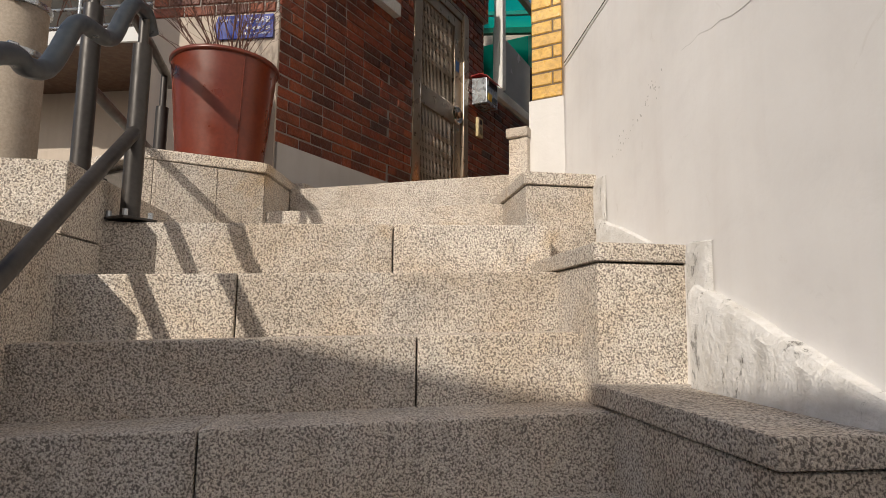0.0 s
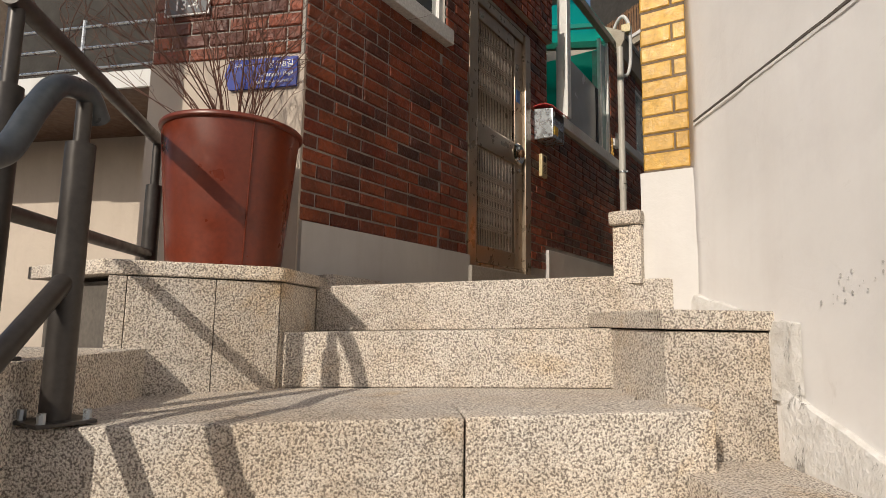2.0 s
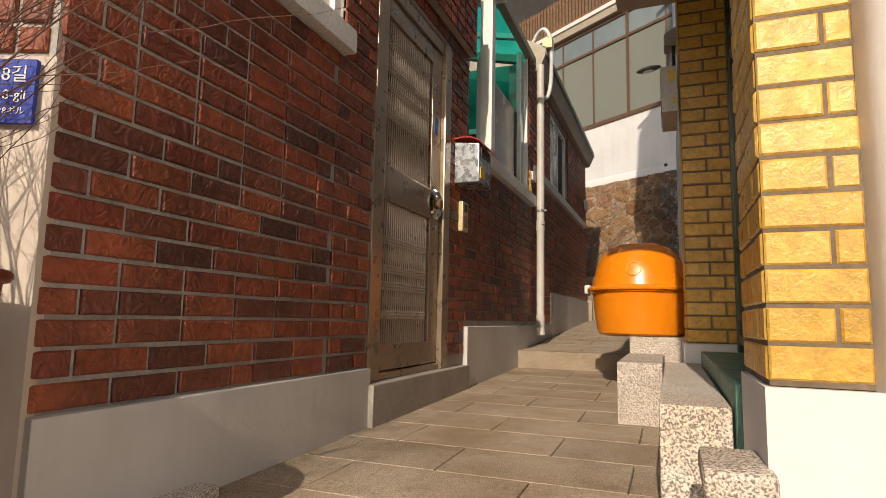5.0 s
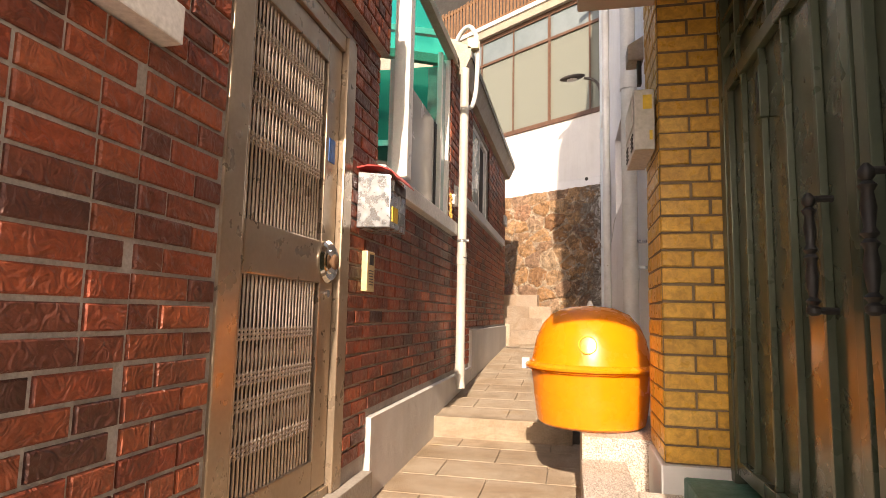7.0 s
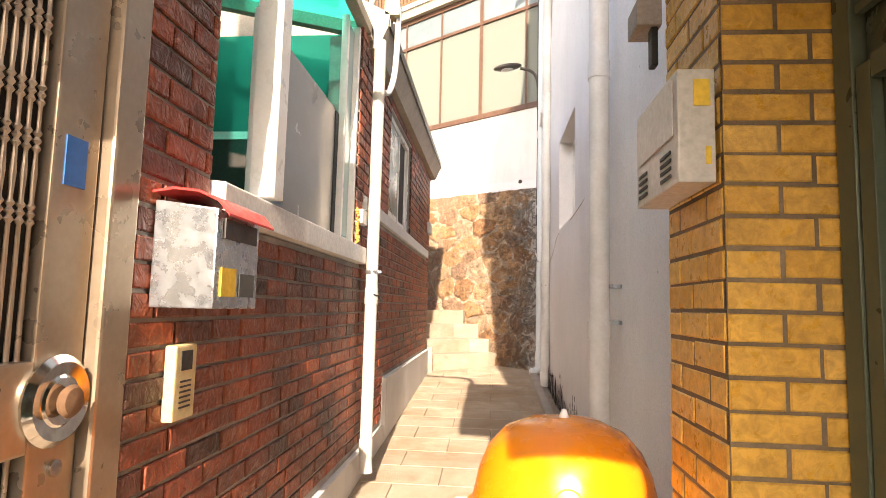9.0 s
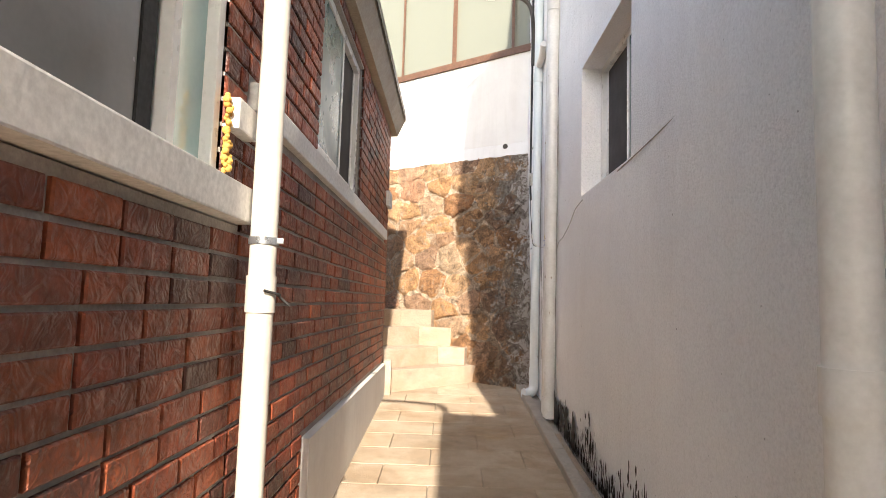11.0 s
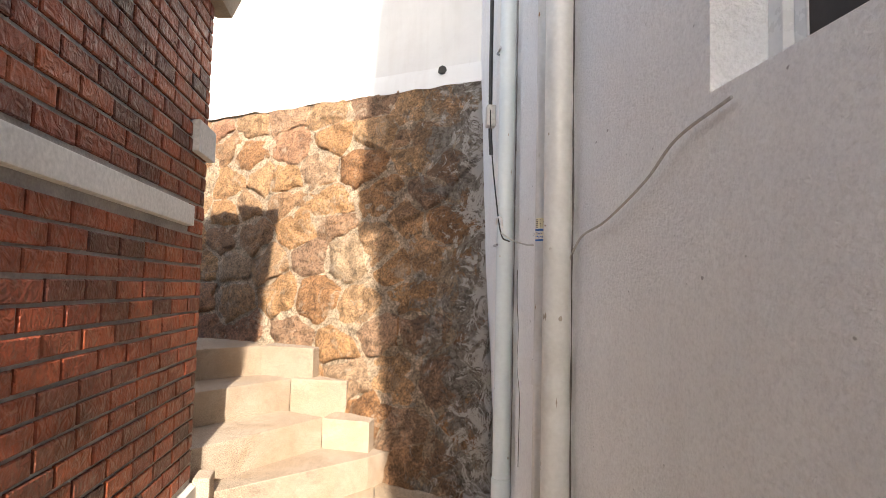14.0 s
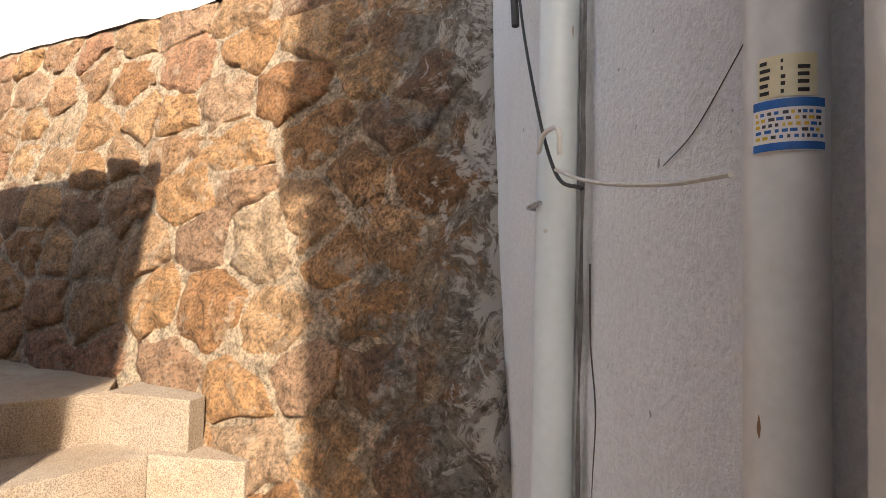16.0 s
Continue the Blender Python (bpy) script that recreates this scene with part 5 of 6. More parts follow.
part("fixed_pane", box(-2.44, -2.434, 6.64, 6.8, 3.44, 4.7), TEALGLASS, porch, "pale teal glass pane")
part("sash_frame", soft(box(-2.46, -2.42, 6.605, 6.64, 3.413, 4.72), 0.004), WHITEFRAME, porch, "", True)
structure("porch_floor", box(-3.7, -2.6, 5.06, 7.2, 3.2, 3.34), CONCRETE, "concrete floor inside the porch", "floor")
structure("porch_back", box(-3.75, -3.6, 5.0, 7.3, 1.5, 5.1), CREAM, "back wall inside the porch", "wall")
structure("porch_side", box(-3.6, -2.6, 5.0, 5.06, 3.3, 4.2), DARKFILL, "side wall inside the porch, painted dark as indoor shade", "wall")
hose = thing("aircon_hose", (-2.3, 7.4, 4.5), "white insulated air conditioner hose looped over the eave", "hose")
part("loop", tube(curve([(-2.5, 7.2, 4.92), (-2.38, 7.12, 5.12), (-2.28, 7.05, 5.14), (-2.22, 7.06, 5.02), (-2.22, 7.1, 4.85), (-2.24, 7.15, 4.6), (-2.27, 7.12, 4.45), (-2.31, 7.02, 4.42), (-2.33, 6.97, 4.46)]), 0.02, 12), PVC, hose, "", True)
part("junction", soft(box(-2.3, -2.2, 7.02, 7.12, 4.93, 5.03), 0.006), IVORY, hose, "", True)

# ---- pot with a bare shrub ----
PC = Vector((-2.365, 1.925, 1.727))
pot = thing("plant_pot", PC, "large worn terracotta coloured plastic plant pot", "plant pot")
part("body", lathe([(0.195, 0.0), (0.203, 0.004), (0.228, 0.27), (0.25, 0.515), (0.251, 0.53), (0.242, 0.53), (0.236, 0.49)], PC, 64), TERRA, pot, "", True)
part("rim", lathe([(0.252, 0.514), (0.26, 0.516), (0.264, 0.521), (0.264, 0.529), (0.26, 0.535), (0.25, 0.536), (0.243, 0.53)], PC, 64), TERRA, pot, "rolled rim", True)
part("soil", lathe([(0.0, 0.46), (0.236, 0.46), (0.236, 0.475), (0.12, 0.49), (0.0, 0.495)], PC, 40), SOIL, pot, "", True)
for ang in (-20, 118, 238):
    aa = radians(ang)
    part("seam", tube([PC + Vector((0.204 * math.cos(aa), 0.204 * math.sin(aa), 0.01)), PC + Vector((0.251 * math.cos(aa), 0.251 * math.sin(aa), 0.51))], 0.0035, 6), TERRA, pot)
shrub = thing("bare_shrub", PC + Vector((0, 0, 0.49)), "leafless shrub of thin brown twigs growing in the pot", "shrub")
rs = random.Random(21)


def twig(bm, p, d, length, r, depth):
    pts = [p.copy()]
    q = p.copy()
    n = 5
    for k in range(n):
        d = (d + Vector((rs.gauss(0, 0.17), rs.gauss(0, 0.17), rs.gauss(0.03, 0.08)))).normalized()
        q = q + d * (length / n)
        pts.append(q.copy())
        if depth and k > 0 and rs.random() < 0.85:
            side = (d + Vector((rs.gauss(0, 0.6), rs.gauss(0, 0.6), rs.gauss(0.1, 0.3)))).normalized()
            twig(bm, q, side, length * rs.uniform(0.3, 0.6), r * 0.6, depth - 1)
    tube(pts, r, 5, bm, r * 0.35)


for k in range(52):
    bm = bmesh.new()
    a = rs.uniform(0, 2 * math.pi)
    base = PC + Vector((0.09 * math.cos(a) * rs.random(), 0.09 * math.sin(a) * rs.random(), 0.48))
    out = rs.uniform(0.1, 1.25) if math.sin(a) < 0.3 else rs.uniform(0.05, 0.4)
    twig(bm, base, Vector((math.cos(a) * out, math.sin(a) * out, 1)).normalized(), rs.uniform(0.45, 0.9), rs.uniform(0.0016, 0.0036), 2)
    part("branch", bm, TWIG, shrub)

# ---- signs ----
FM = Matrix(((-FD.x, 0, FN.x, 0), (-FD.y, 0, FN.y, 0), (0, 1, 0, 0), (0, 0, 0, 1)))


def sign_at(u, z, off):
    x, y = front(u, off)
    return Matrix.Translation((x, y, z)) @ FM


def plate(u0, u1, z0, z1, off0, off1, arrow=0.0):
    bm = bmesh.new()
    outline = [(u0, z0), (u0, z1), (u1, z1), (u1 + arrow, (z0 + z1) / 2), (u1, z0)]
    a = [bm.verts.new((*front(u, off0), z)) for u, z in outline]
    b = [bm.verts.new((*front(u, off1), z)) for u, z in outline]
    bm.faces.new(a)
    bm.faces.new(b[::-1])
    for i in range(5):
        bm.faces.new((a[i], a[(i + 1) % 5], b[(i + 1) % 5], b[i]))
    bmesh.ops.recalc_face_normals(bm, faces=bm.faces)
    return bm


sx, sy = front(0.2, 0.03)
sign = thing("street_sign", (sx, sy, 2.6), "blue arrow shaped street name plate with white lettering", "street sign")
part("plate", plate(0.017, 0.352, 2.587, 2.727, 0.018, 0.03, 0.025), SIGNBLUE, sign)
writing("lettering", "Changsin 8-gil", 0.03, sign_at(0.032, 2.638, 0.0315), SIGNWHITE, sign, "RIGHT")
writing("lettering", "\ucc3d\uc2e08\uae38", 0.04, sign_at(0.032, 2.679, 0.0315), SIGNWHITE, sign, "RIGHT")
writing("lettering", "13-24 \u2190 13-2", 0.02, sign_at(0.337, 2.692, 0.0315), SIGNWHITE, sign, "LEFT")
writing("lettering", "\u30c1\u30e3\u30f3\u30b7\u30f38\u30ae\u30eb", 0.019, sign_at(0.032, 2.606, 0.0315), SIGNWHITE, sign, "RIGHT")
for k in range(3):
    part("small_print", plate(0.177 + k * 0.017, 0.189 + k * 0.017, 2.606, 2.62, 0.031, 0.0318), SIGNWHITE, sign)
nx, ny = front(0.6, 0.03)
num = thing("house_number_plate", (nx, ny, 3.02), "dark house number plate with a white border", "number plate")
part("border", plate(0.485, 0.725, 2.98, 3.16, 0.016, 0.026), SIGNWHITE, num)
part("plate", plate(0.493, 0.717, 2.988, 3.152, 0.0262, 0.029), SIGNDARK, num)
writing("number", "13-4", 0.075, sign_at(0.605, 3.005, 0.0305), SIGNWHITE, num, "CENTER")

# ---- stair handrail ----
rail = thing("stair_handrail", (-1.9, 1.1, 1.33), "brown steel stair handrail with a worn gooseneck top rail", "handrail")


def rail_post(x, y, z0, zc, z1):
    p = part("post", tube([(x, y, z0), (x, y, zc), (x, y, zc + 0.006)], 0.031, 18), DARKSTEEL, rail, "", True)
    part("upper_tube", tube([(x, y, zc), (x, y, z1)], 0.017, 14), DARKSTEEL, p, "", True)
    part("base_plate", soft(box(x - 0.06, x + 0.06, y - 0.06, y + 0.06, z0, z0 + 0.008), 0.002), DARKSTEEL, p)
    for dx, dy in ((-0.045, -0.045), (0.045, -0.045), (0.045, 0.045), (-0.045, 0.045)):
        part("bolt", tube([(x + dx, y + dy, z0 + 0.008), (x + dx, y + dy, z0 + 0.03)], 0.009, 8), GALV, p)


rail_post(-1.985, 1.055, 1.446, 2.05, 2.25)
rail_post(-1.865, 1.165, 1.314, 1.925, 2.05)
rail_post(-2.69, 1.81, 1.727, 2.06, 2.25)
part("top_rail", tube([(-1.96, 1.03, 2.26), (-2.2, 1.285, 2.262), (-2.69, 1.81, 2.255), (-2.8, 1.92, 2.25)], 0.024, 16), DARKSTEEL, rail, "", True)
part("lower_rail", tube([(-1.985, 1.055, 1.775), (-2.69, 1.81, 1.79)], 0.02, 14), DARKSTEEL, rail, "", True)
part("gooseneck_rail", tube(curve([(-1.9, 1.215, 2.01), (-1.865, 1.17, 2.05), (-1.82, 1.11, 2.04), (-1.787, 1.067, 2.012), (-1.754, 1.023, 1.94), (-1.733, 0.995, 1.88), (-1.713, 0.969, 1.84), (-1.682, 0.928, 1.815), (-1.646, 0.879, 1.805), (-1.605, 0.825, 1.79), (-1.577, 0.787, 1.75), (-1.545, 0.745, 1.66), (-1.514, 0.704, 1.595), (-1.47, 0.645, 1.565), (-1.41, 0.567, 1.553), (-1.2, 0.29, 1.35), (-0.95, -0.04, 1.1)]), 0.025, 16), BLUEGRIP, rail, "worn blue grey handrail tube", True)
part("diagonal_rail", tube([(-1.865, 1.165, 1.63), (-1.62, 0.845, 1.3), (-1.4, 0.555, 1.0)], 0.022, 14), DARKSTEEL, rail, "", True)

# ---- neighbour to the west: wall, roof edge, utility pole ----
bm = prism([front(0.79, -1.3), front(5.6, -1.3), front(5.6, -1.6), front(0.79, -1.6)], 0.8, 2.9)
bmesh.ops.recalc_face_normals(bm, faces=bm.faces)
structure("wall_neighbour", bm, CREAM, "cream plastered wall of the neighbouring house", "wall")
bm = prism([front(0.786, -1.3), front(0.786, -0.01), front(0.8, -0.01), front(0.8, -1.3)], 0.8, 5.0)
bmesh.ops.recalc_face_normals(bm, faces=bm.faces)
structure("wall_return", bm, CREAM, "cream plastered return of the brick house", "wall")
bm = prism([front(0.805, -1.6), front(5.6, -1.6), front(5.6, -0.505), front(0.805, -0.505)], 2.88, 2.96)
bmesh.ops.recalc_face_normals(bm, faces=bm.faces)
structure("neighbour_roof_edge", bm, BROWNFRAME, "dark brown underside of the neighbouring roof edge", "eave")
bm = prism([front(0.805, -0.5), front(2.4, -0.5), front(2.4, -0.48), front(0.805, -0.48)], 2.88, 2.985)
bmesh.ops.recalc_face_normals(bm, faces=bm.faces)
structure("neighbour_fascia", bm, WHITEPAINT, "white fascia of the neighbouring roof", "fascia")
bm = prism([front(0.95, -1.27), front(2.2, -1.27), front(2.2, -1.298), front(0.95, -1.298)], 0.9, 1.8)
bmesh.ops.recalc_face_normals(bm, faces=bm.faces)
structure("white_panel", bm, WHITEFRAME, "flat white panel at the foot of the neighbouring wall", "panel")
bm = prism([front(0.8, -1.2), front(5.6, -1.2), front(5.6, -1.5), front(0.8, -1.5)], 2.965, 4.6)
bmesh.ops.recalc_face_normals(bm, faces=bm.faces)
# The dim interior behind the railing is put into this wall's colour.
structure("neighbour_back", bm, DARKFILL, "wall above the neighbouring roof edge, painted dark as indoor shade", "wall")
bal = thing("balcony_railing", (*front(1.6, -0.1), 3.0), "thin steel railing above the neighbouring roof edge", "railing")
for z in (3.08, 3.22, 3.36):
    part("rail", tube([(*front(0.86, -0.6), z), (*front(4.0, -0.6), z - 0.02)], 0.012, 8), GALV, bal, "", True)
for u in (1.0, 1.8, 2.6):
    part("post", tube([(*front(u, -0.6), 2.96), (*front(u, -0.6), 3.4)], 0.014, 8), GALV, bal, "", True)
vine = thing("dry_vines", (*front(1.5, -0.8), 2.962), "tangle of dry brown vines behind the roof railing", "vine")
for k in range(16):
    bm = bmesh.new()
    vx, vy = front(0.95 + 0.1 * k, -0.75 - 0.15 * (k % 3))
    twig(bm, Vector((vx, vy, 2.962)), Vector((rs.gauss(0, 0.9), rs.gauss(0, 0.5), 0.8)).normalized(), rs.uniform(0.4, 0.8), 0.005, 2)
    part("stem", bm, TWIG, vine)
pole = thing("utility_pole", (-3.02, 1.28, 0.9), "tapering concrete utility pole with steel bands", "utility pole")
part("shaft", tube([(-3.02, 1.28, -0.2), (-3.02, 1.28, 2.5), (-3.02, 1.28, 9.0)], 0.125, 28, None, 0.1), POLE, pole, "", True)
for z in (2.42, 2.18):
    bnd = part("band", tube([(-3.02, 1.28, z), (-3.02, 1.28, z + 0.025)], 0.126, 28), GALV, pole, "steel pole band", True)
    part("buckle", soft(box(-2.93, -2.89, 1.19, 1.23, z - 0.005, z + 0.03), 0.004), GALV, bnd)
part("black_cable", tube(curve([(-3.12, 1.18, 5.0), (-3.11, 1.17, 2.6), (-3.08, 1.16, 2.2), (-3.06, 1.15, 1.9), (-3.0, 1.15, 1.5), (-2.97, 1.14, 1.2)]), 0.013, 8), BLACK, pole, "", True)
part("steel_strip", tube([(-3.1, 1.16, 5.0), (-3.1, 1.16, 2.3)], 0.008, 6), GALV, pole)
# Unseen block behind the camera; its roofline is cut to shade the lower steps.
structure("lane_house", gable([(-7.0, -0.2), (-7.0, 2.7), (0.05, 4.08), (1.6, 3.1), (5.0, 2.9), (5.0, -0.2)], -6.2, -4.0), CREAM, "unseen gabled block added to shade the lower steps", "house wall")

# ---- green gate ----
gate = thing("green_gate", (-0.84, 4.05, 2.06), "dark green painted steel double gate with turned handles", "gate")
gate["kind"] = "structure"
GXX = -0.845
GY0, GY1 = 3.04, 4.712
for b in ((GY1 - 0.06, GY1, 2.062, 3.95), (GY0, GY0 + 0.06, 2.062, 3.95)):
    part("frame_post", soft(box(GXX - 0.01, GXX + 0.06, *b), 0.005), GATEGREEN, gate, "", True)
part("frame_head", soft(box(GXX, GXX + 0.06, GY0 + 0.06, GY1 - 0.06, 3.9, 3.95), 0.005), GATEGREEN, gate, "", True)
mid = 3.635
for y0, y1, hy in ((mid + 0.01, GY1 - 0.065, 3.77), (GY0 + 0.065, mid - 0.01, 3.5)):
    leaf = part("leaf", soft(box(GXX + 0.02, GXX + 0.035, y0, y1, 2.12, 3.9), 0.003), GATEDARK, gate, "", True)
    for b in ((y0, y0 + 0.045, 2.1, 3.55), (y1 - 0.045, y1, 2.1, 3.55), (y0 + 0.046, y1 - 0.046, 2.1, 2.15), (y0 + 0.046, y1 - 0.046, 3.51, 3.56)):
        part("leaf_rail", soft(box(GXX - 0.005, GXX + 0.02, *b), 0.004), GATEGREEN, leaf, "", True)
    n = 5 if y1 > 4 else 2
    for k in range(1, n):
        yy = y0 + (y1 - y0) * k / n
        part("rib", soft(box(GXX, GXX + 0.02, yy - 0.009, yy + 0.009, 2.15, 3.51), 0.003), GATEGREEN, leaf, "", True)
    prof = [(0.008, 0.0), (0.018, 0.01), (0.018, 0.03), (0.01, 0.04), (0.02, 0.055), (0.01, 0.07), (0.013, 0.09), (0.018, 0.15), (0.012, 0.2), (0.02, 0.22), (0.011, 0.235), (0.02, 0.25), (0.012, 0.27), (0.017, 0.33), (0.012, 0.38), (0.02, 0.4), (0.01, 0.415), (0.018, 0.43), (0.018, 0.45), (0.006, 0.47)]
    prof = [(r * 0.8, z * 0.6) for r, z in prof]
    part("handle", lathe(prof, (GXX - 0.05, hy, 2.66), 14), BLACK, leaf, "turned black iron handle", True)
    for z in (2.672, 2.928):
        part("handle_lug", tube([(GXX - 0.05, hy, z), (GXX, hy, z)], 0.008, 8), BLACK, leaf)
    for k in range(3):
        yy = y0 + (y1 - y0) * (k + 0.5) / 3
        part("grille_bar", soft(box(GXX - 0.005, GXX + 0.012, yy - 0.008, yy + 0.008, 3.56, 3.9), 0.002), GATEGREEN, leaf)
for z in (3.66, 3.8):
    part("cross_bar", soft(box(GXX - 0.004, GXX + 0.014, GY0 + 0.07, GY1 - 0.07, z, z + 0.018), 0.002), GATEGREEN, gate, "", True)
part("letter_slot", soft(box(GXX - 0.008, GXX + 0.02, 4.225, 4.265, 3.28, 3.45), 0.004), GATEGREEN, gate, "letter slot frame", True)
part("slot_opening", box(GXX - 0.0105, GXX - 0.0085, 4.236, 4.254, 3.3, 3.43), BLACK, gate)

# ---- boiler box and cover on the north pillar ----
boil = thing("boiler_flue_box", (-1.135, 4.9, 3.33), "grey enamelled boiler exhaust box with vent slots", "boiler box")
part("case", soft(box(-1.175, -1.094, 4.725, 5.08, 3.33, 3.585), 0.005), METERGREY, boil, "", True)
part("side_panel", soft(box(-1.179, -1.176, 4.75, 5.06, 3.44, 3.57), 0.001), METERGREY, boil)
for k in range(4):
    for yy in (4.77, 4.97):
        part("vent_slot", box(-1.1785, -1.1755, yy, yy + 0.08, 3.35 + k * 0.018, 3.358 + k * 0.018), BLACK, boil)
part("label", box(-1.14, -1.105, 4.7225, 4.7245, 3.5, 3.56), YELLOW, boil, "faded yellow label")
part("label", box(-1.116, -1.104, 4.7225, 4.7245, 3.37, 3.41), YELLOW, boil)
cover = thing("wall_lamp_cover", (-1.12, 5.2, 3.85), "small grey hooded fixture on the house corner", "wall fixture")
part("hood", soft(prism([(-1.155, 5.15), (-1.08, 5.15), (-1.08, 5.27), (-1.155, 5.27)], 3.9, lambda x, y: 4.0 + (x + 1.12) * 0.6), 0.006), CONCRETE, cover, "", True)
part("stem", soft(box(-1.11, -1.09, 5.16, 5.2, 3.78, 3.9), 0.004), BLACK, cover, "", True)

# ---- orange bin ----
OC = Vector((-1.335, 5.39, 2.118))
obin = thing("orange_bin", OC, "bright orange round plastic storage bin with a domed lid", "storage bin")
part("body", lathe([(0.0, 0.0), (0.245, 0.0), (0.262, 0.012), (0.272, 0.06), (0.28, 0.12), (0.2805, 0.125), (0.281, 0.13), (0.288, 0.2), (0.296, 0.262), (0.31, 0.265), (0.31, 0.275), (0.29, 0.278)], OC, 72), ORANGE, obin, "", True)
lid = part("lid", lathe([(0.3, 0.272), (0.325, 0.276), (0.328, 0.288), (0.318, 0.3), (0.295, 0.305), (0.29, 0.33), (0.27, 0.42), (0.24, 0.49), (0.19, 0.545), (0.12, 0.575), (0.05, 0.585), (0.0, 0.587)], OC, 72), ORANGE, obin, "domed orange lid", True)
part("knob", lathe([(0.0, 0.58), (0.02, 0.58), (0.012, 0.6), (0.008, 0.61), (0.0, 0.612)], OC, 14), SIGNWHITE, lid, "", True)
ring = [OC + Vector((0.04 * math.cos(a) - 0.02, -0.277 + 0.012 * math.sin(a), 0.4 + 0.04 * math.sin(a))) for a in (2 * math.pi * j / 24 for j in range(25))]
part("emblem", tube(ring, 0.0025, 5), YELLOW, lid)
for sxx in (-1, 1):
    a = radians(180 if sxx < 0 else 20)
    c = OC + Vector((0.325 * math.cos(a), 0.325 * math.sin(a), 0.29))
    part("latch", soft(box(c.x - 0.02, c.x + 0.02, c.y - 0.03, c.y + 0.03, c.z - 0.03, c.z + 0.025), 0.006), PVC, obin, "", True)

# ---- bricks, stones ----


def brick_mesh(name, w, h, d, material, ch=0.004):
    """A brick: front face chamfered, back left open. Local: x along the wall, y out of it, z up."""
    c = ch
    v = [(0, 0, 0), (w, 0, 0), (w, 0, h), (0, 0, h), (0, d - c, 0), (w, d - c, 0), (w, d - c, h), (0, d - c, h), (c, d, c), (w - c, d, c), (w - c, d, h - c), (c, d, h - c)]
    f = [(0, 1, 5, 4), (1, 2, 6, 5), (2, 3, 7, 6), (3, 0, 4, 7), (4, 5, 9, 8), (5, 6, 10, 9), (6, 7, 11, 10), (7, 4, 8, 11), (8, 9, 10, 11)]
    me = bpy.data.meshes.new(name)
    me.from_pydata(v, [], f)
    me.materials.append(material)
    return me, v, f


MESHES = {}


def lay(owner, origin, along, out, length, z0, z1, material, holes=(), chosen=None, bond=0, course=0.068, unit=0.2, joint=0.011, d=0.019, rng=None, seams=(), half=None, mess=0.06):
    """Courses of bricks on a wall: u runs from origin in the direction along. holes: (u0, u1, z0, z1). chosen(u, z): bricks that are parts of their own."""
    rng = rng or random.Random(3)
    along, out = Vector((*along, 0)), Vector((*out, 0))
    o = Vector(origin)
    verts, faces = [], []
    h = course - joint
    row = 0
    z = z0
    while z + h < z1 + 0.02:
        cuts = {0.0, length}
        for u0, u1, a, b in holes:
            if a - 0.01 < z + h / 2 < b + 0.01:
                cuts |= {max(0.0, u0), min(length, u1)}
        cuts |= {s for s in seams if 0 < s < length}
        cuts = sorted(cuts)
        for c0, c1 in zip(cuts, cuts[1:]):
            m = (c0 + c1) / 2
            if any(u0 < m < u1 and a - 0.01 < z + h / 2 < b + 0.01 for u0, u1, a, b in holes):
                continue
            u = c0
            first = (half or unit / 2) if (row + bond) % 2 else unit
            while u < c1 - 0.02:
                w = min(first, c1 - u) - joint
                first = unit if rng.random() > mess else unit / 2
                if w > 0.025:
                    wq = round(w, 3)
                    key = (wq, round(h, 4), material.name, d)
                    if key not in MESHES:
                        MESHES[key] = brick_mesh("brick", wq, h, d, material)
                    me, vv, ff = MESHES[key]
                    jut = rng.uniform(-0.002, 0.002)
                    p = o + along * u + out * (jut - 0.0095) + Vector((0, 0, z + rng.uniform(-0.0015, 0.0015)))
                    if chosen and chosen(u, z):
                        ob = new("brick", me)
                        ob.parent = owner
                        ob.matrix_basis = Matrix(((along.x, out.x, 0, p.x), (along.y, out.y, 0, p.y), (0, 0, 1, p.z), (0, 0, 0, 1)))
                    else:
                        n = len(verts)
                        verts += [p + along * x + out * y2 + Vector((0, 0, z2)) for x, y2, z2 in vv]
                        faces += [tuple(n + i for i in q) for q in ff]
                u += w + joint
        z += course
        row += 1
    if verts:
        me = bpy.data.meshes.new("brickwork")
        me.from_pydata([tuple(v) for v in verts], [], faces)
        me.materials.append(material)
        ob = new("brickwork", me)
        ob.parent = owner
        tagged(ob, kind="stuff")


# west wall, along +y, facing +x
lay(wall_west, (BX, 2.3, 0), (0, 1), (1, 0), 8.565, 1.985, 4.75, REDBRICK,
    holes=((2.2 - 2.3, 3.46 - 2.3, 3.27, 4.42), (DOOR0 - 2.3, DOOR1 - 2.3, 1.5, DTOP), (5.0 - 2.3, 7.86 - 2.3, 1.5, 2.15), (7.86 - 2.3, 10.9 - 2.3, 1.5, 2.5),
           (5.05 - 2.3, 6.84 - 2.3, 3.296, 4.9), (7.9 - 2.3, 9.1 - 2.3, 3.7, 4.62), (6.84 - 2.3, 7.0 - 2.3, 3.3, 3.415), (7.02 - 2.3, 10.66 - 2.3, 3.64, 3.745)),
    chosen=lambda u, z: (0.3 < u < 1.4 and z < 3.0) or (2.36 < u < 3.9 and 2.15 < z < 3.2), seams=(3.425 - 2.3, 7.0 - 2.3))
# south front, facing the stairs; u runs from its west end to the corner
fx, fy = front(0.78)
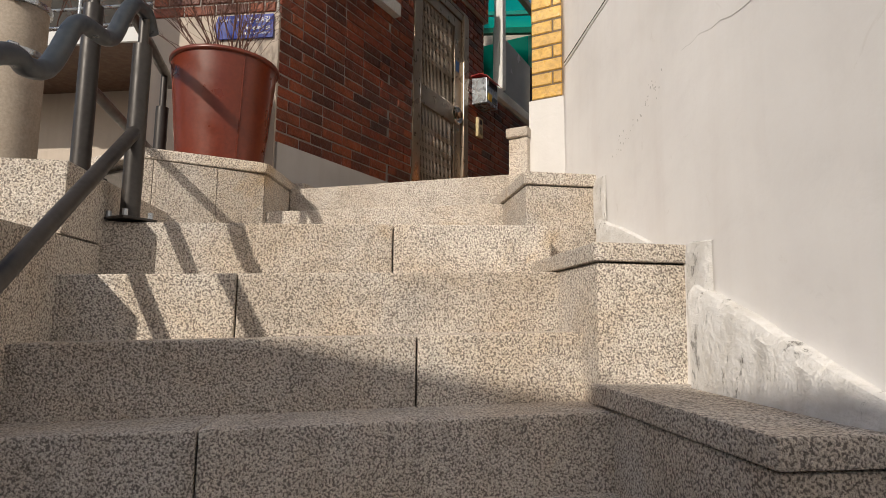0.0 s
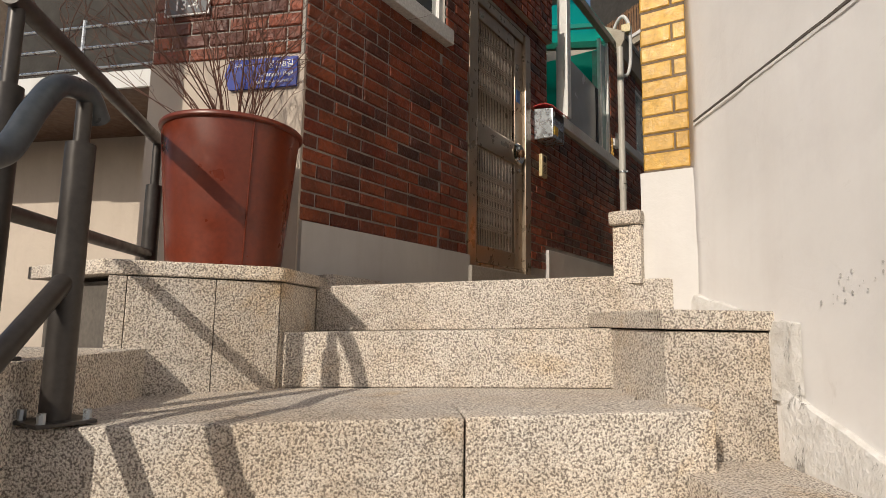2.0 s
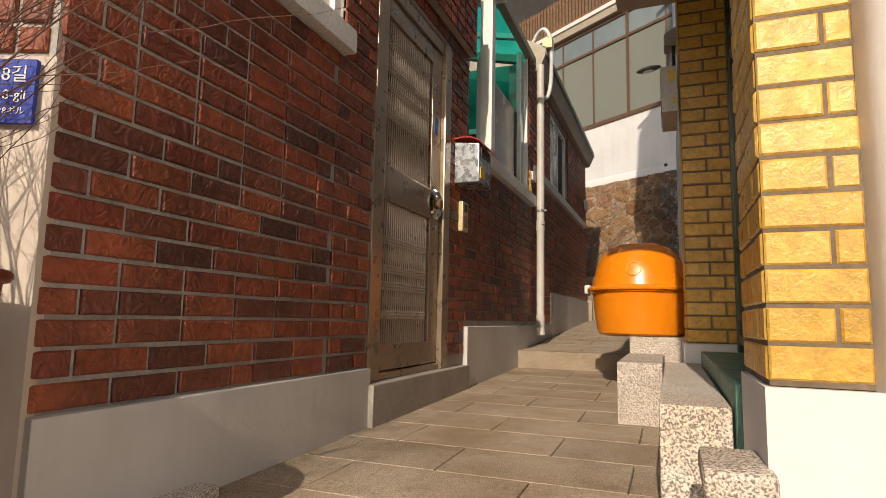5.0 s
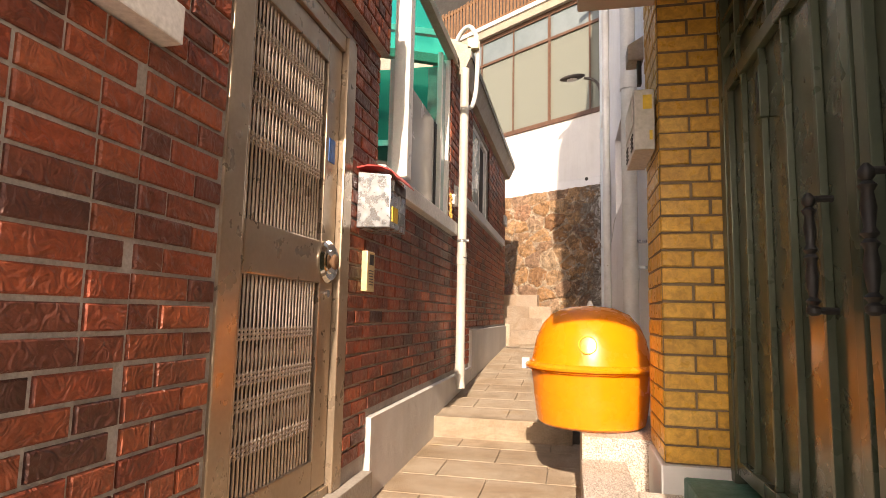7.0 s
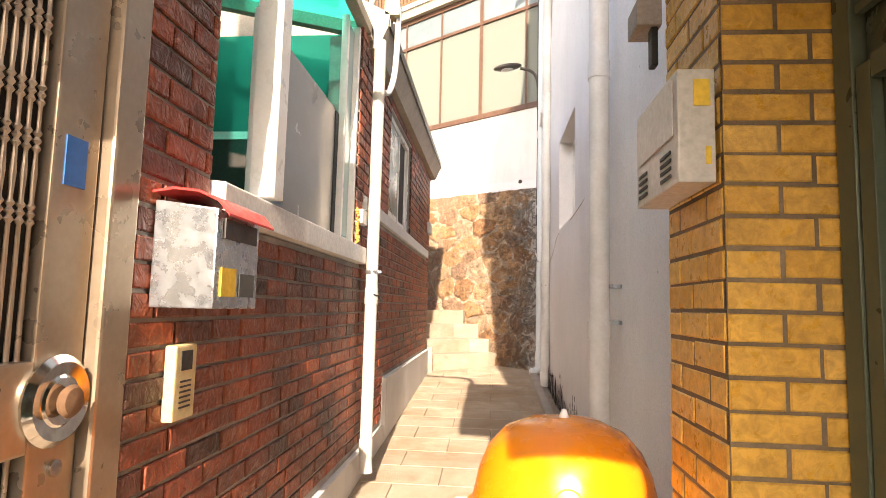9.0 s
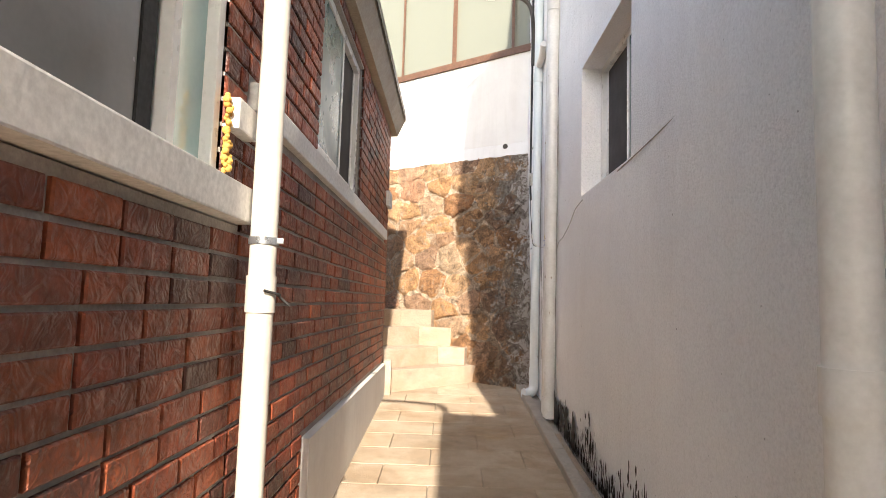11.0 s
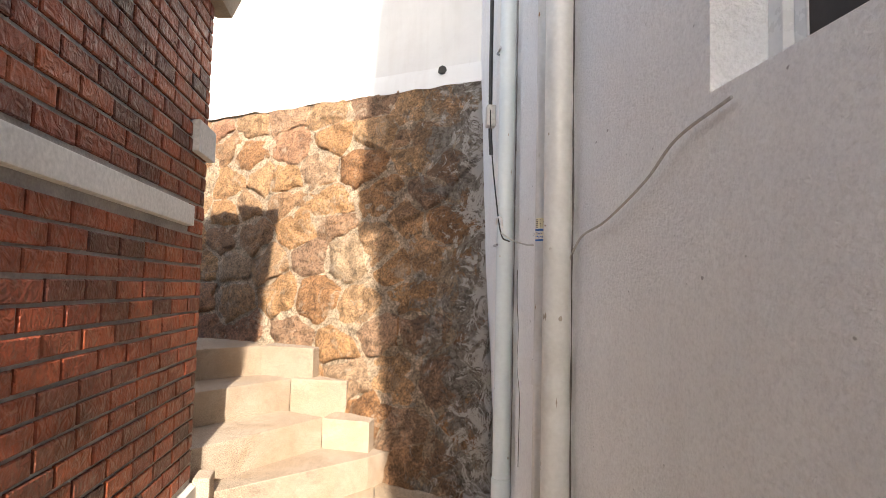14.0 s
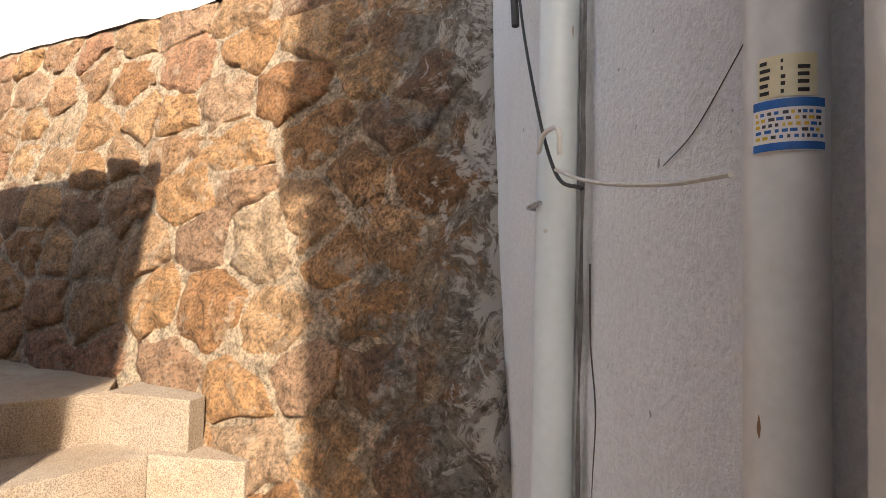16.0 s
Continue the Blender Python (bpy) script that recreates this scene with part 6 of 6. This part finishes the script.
lay(wall_front, (fx, fy, 0), tuple(-FD), tuple(FN), 0.775, 2.755, 4.95, REDBRICK, chosen=lambda u, z: z < 3.6)
# end wall and hood
lay(hood, (-2.345, 3.6, 0), (0, 1), (1, 0), 1.46, 3.975, 4.4, REDBRICK, chosen=lambda u, z: True, unit=0.1)
# yellow brick pillars
yb = dict(joint=0.0075, d=0.013, mess=-1.0)
lay(pil_a, (-0.995, 2.672, 0), (1, 0), (0, -1), 0.165, 2.1, 4.6, YELLOWBRICK, chosen=lambda u, z: True, unit=0.18, half=0.113, **yb)
lay(pil_a, (-0.995, 3.02, 0), (0, -1), (-1, 0), 0.35, 2.1, 4.6, YELLOWBRICK, chosen=lambda u, z: z < 4.0, unit=0.19, half=0.08, **yb)
lay(pil_b, (-1.08, 4.723, 0), (1, 0), (0, -1), 0.285, 2.105, 4.6, YELLOWBRICK, chosen=lambda u, z: True, unit=0.19, half=0.12, **yb)
lay(pil_b, (-1.08, 5.11, 0), (0, -1), (-1, 0), 0.39, 2.105, 4.6, YELLOWBRICK, chosen=lambda u, z: z < 4.0, unit=0.19, half=0.1, **yb)

# field stones: irregular rounded blocks set in courses over the leaning wall
rs = random.Random(8)
seeds = []
zz, row = 2.1, 0
while zz < 4.95:
    xx = -0.98 - (0.14 if row % 2 else 0.0)
    while xx > -5.6:
        seeds.append((xx + rs.uniform(-0.07, 0.07), zz + rs.uniform(-0.085, 0.085)))
        xx -= rs.uniform(0.2, 0.4)
    zz += 0.24
    row += 1


def clip(poly, px, pz, qx, qz, gap):
    """Cut a polygon down to the side that lies nearer to p than to q."""
    dx, dz = qx - px, qz - pz
    l = math.hypot(dx, dz)
    dx, dz = dx / l, dz / l
    lim = l / 2 - gap
    out = []
    for (ax, az), (bx, bz) in zip(poly, poly[1:] + poly[:1]):
        da, db = (ax - px) * dx + (az - pz) * dz - lim, (bx - px) * dx + (bz - pz) * dz - lim
        if da <= 0:
            out.append((ax, az))
        if da * db < 0:
            t = da / (da - db)
            out.append((ax + (bx - ax) * t, az + (bz - az) * t))
    return out


for px_, pz_ in seeds:
    poly = [(px_ - 0.3, pz_ - 0.25), (px_ + 0.3, pz_ - 0.25), (px_ + 0.3, pz_ + 0.25), (px_ - 0.3, pz_ + 0.25)]
    g = rs.uniform(-0.004, 0.012)
    for qx, qz in seeds:
        if (qx, qz) != (px_, pz_) and abs(qx - px_) < 0.7 and abs(qz - pz_) < 0.6 and poly:
            poly = clip(poly, px_, pz_, qx, qz, g)
    poly = [(min(x, -0.93), min(max(z, 2.0), 4.85)) for x, z in poly]
    if len(poly) < 3:
        continue
    # more points round the outline, uneven
    fine = []
    for (ax, az), (bx, bz) in zip(poly, poly[1:] + poly[:1]):
        k = max(1, int(math.hypot(bx - ax, bz - az) / 0.028))
        fine += [(ax + (bx - ax) * t / k, az + (bz - az) * t / k) for t in range(k)]
    cx, cz = sum(p[0] for p in fine) / len(fine), sum(p[1] for p in fine) / len(fine)
    out = []
    for x, z in fine:
        r = math.hypot(x - cx, z - cz)
        lim = 0.86 * r + 0.16 * min(r, 0.16)
        s = lim / max(r, 1e-6) * (1 + 0.2 * noise.noise(Vector((x * 11, z * 11, 1.5))) + 0.08 * noise.noise(Vector((x * 31, z * 31, 6.5))))
        out.append((cx + (x - cx) * s, cz + (z - cz) * s))
    bm = bmesh.new()
    hgt = rs.uniform(0.032, 0.07)
    rings = []
    for s, o in ((1.0, -0.03), (0.985, 0.0), (0.93, 0.35), (0.85, 0.6), (0.72, 0.78), (0.56, 0.9), (0.38, 0.97), (0.18, 1.0)):
        ring = []
        for x, z in out:
            X, Z = cx + (x - cx) * s, cz + (z - cz) * s
            lift = (hgt * o if o > 0 else o) + (0.03 * noise.noise(Vector((X * 12, Z * 12, 4))) + 0.016 * noise.noise(Vector((X * 26, Z * 26, 8))) + 0.008 * noise.noise(Vector((X * 60, Z * 60, 3))) if o > 0 else 0)
            ring.append(bm.verts.new((X, stone_y(X, Z) + 0.02 - lift, Z)))
        rings.append(ring)
    n = len(out)
    for a, b in zip(rings, rings[1:]):
        for k in range(n):
            bm.faces.new((a[k], a[(k + 1) % n], b[(k + 1) % n], b[k]))
    top = bm.verts.new((cx, stone_y(cx, cz) + 0.02 - hgt, cz))
    for k in range(n):
        bm.faces.new((rings[-1][k], rings[-1][(k + 1) % n], top))
    bmesh.ops.recalc_face_normals(bm, faces=bm.faces)
    if sum(f.normal.y * f.calc_area() for f in bm.faces) > 0:
        bmesh.ops.reverse_faces(bm, faces=bm.faces)
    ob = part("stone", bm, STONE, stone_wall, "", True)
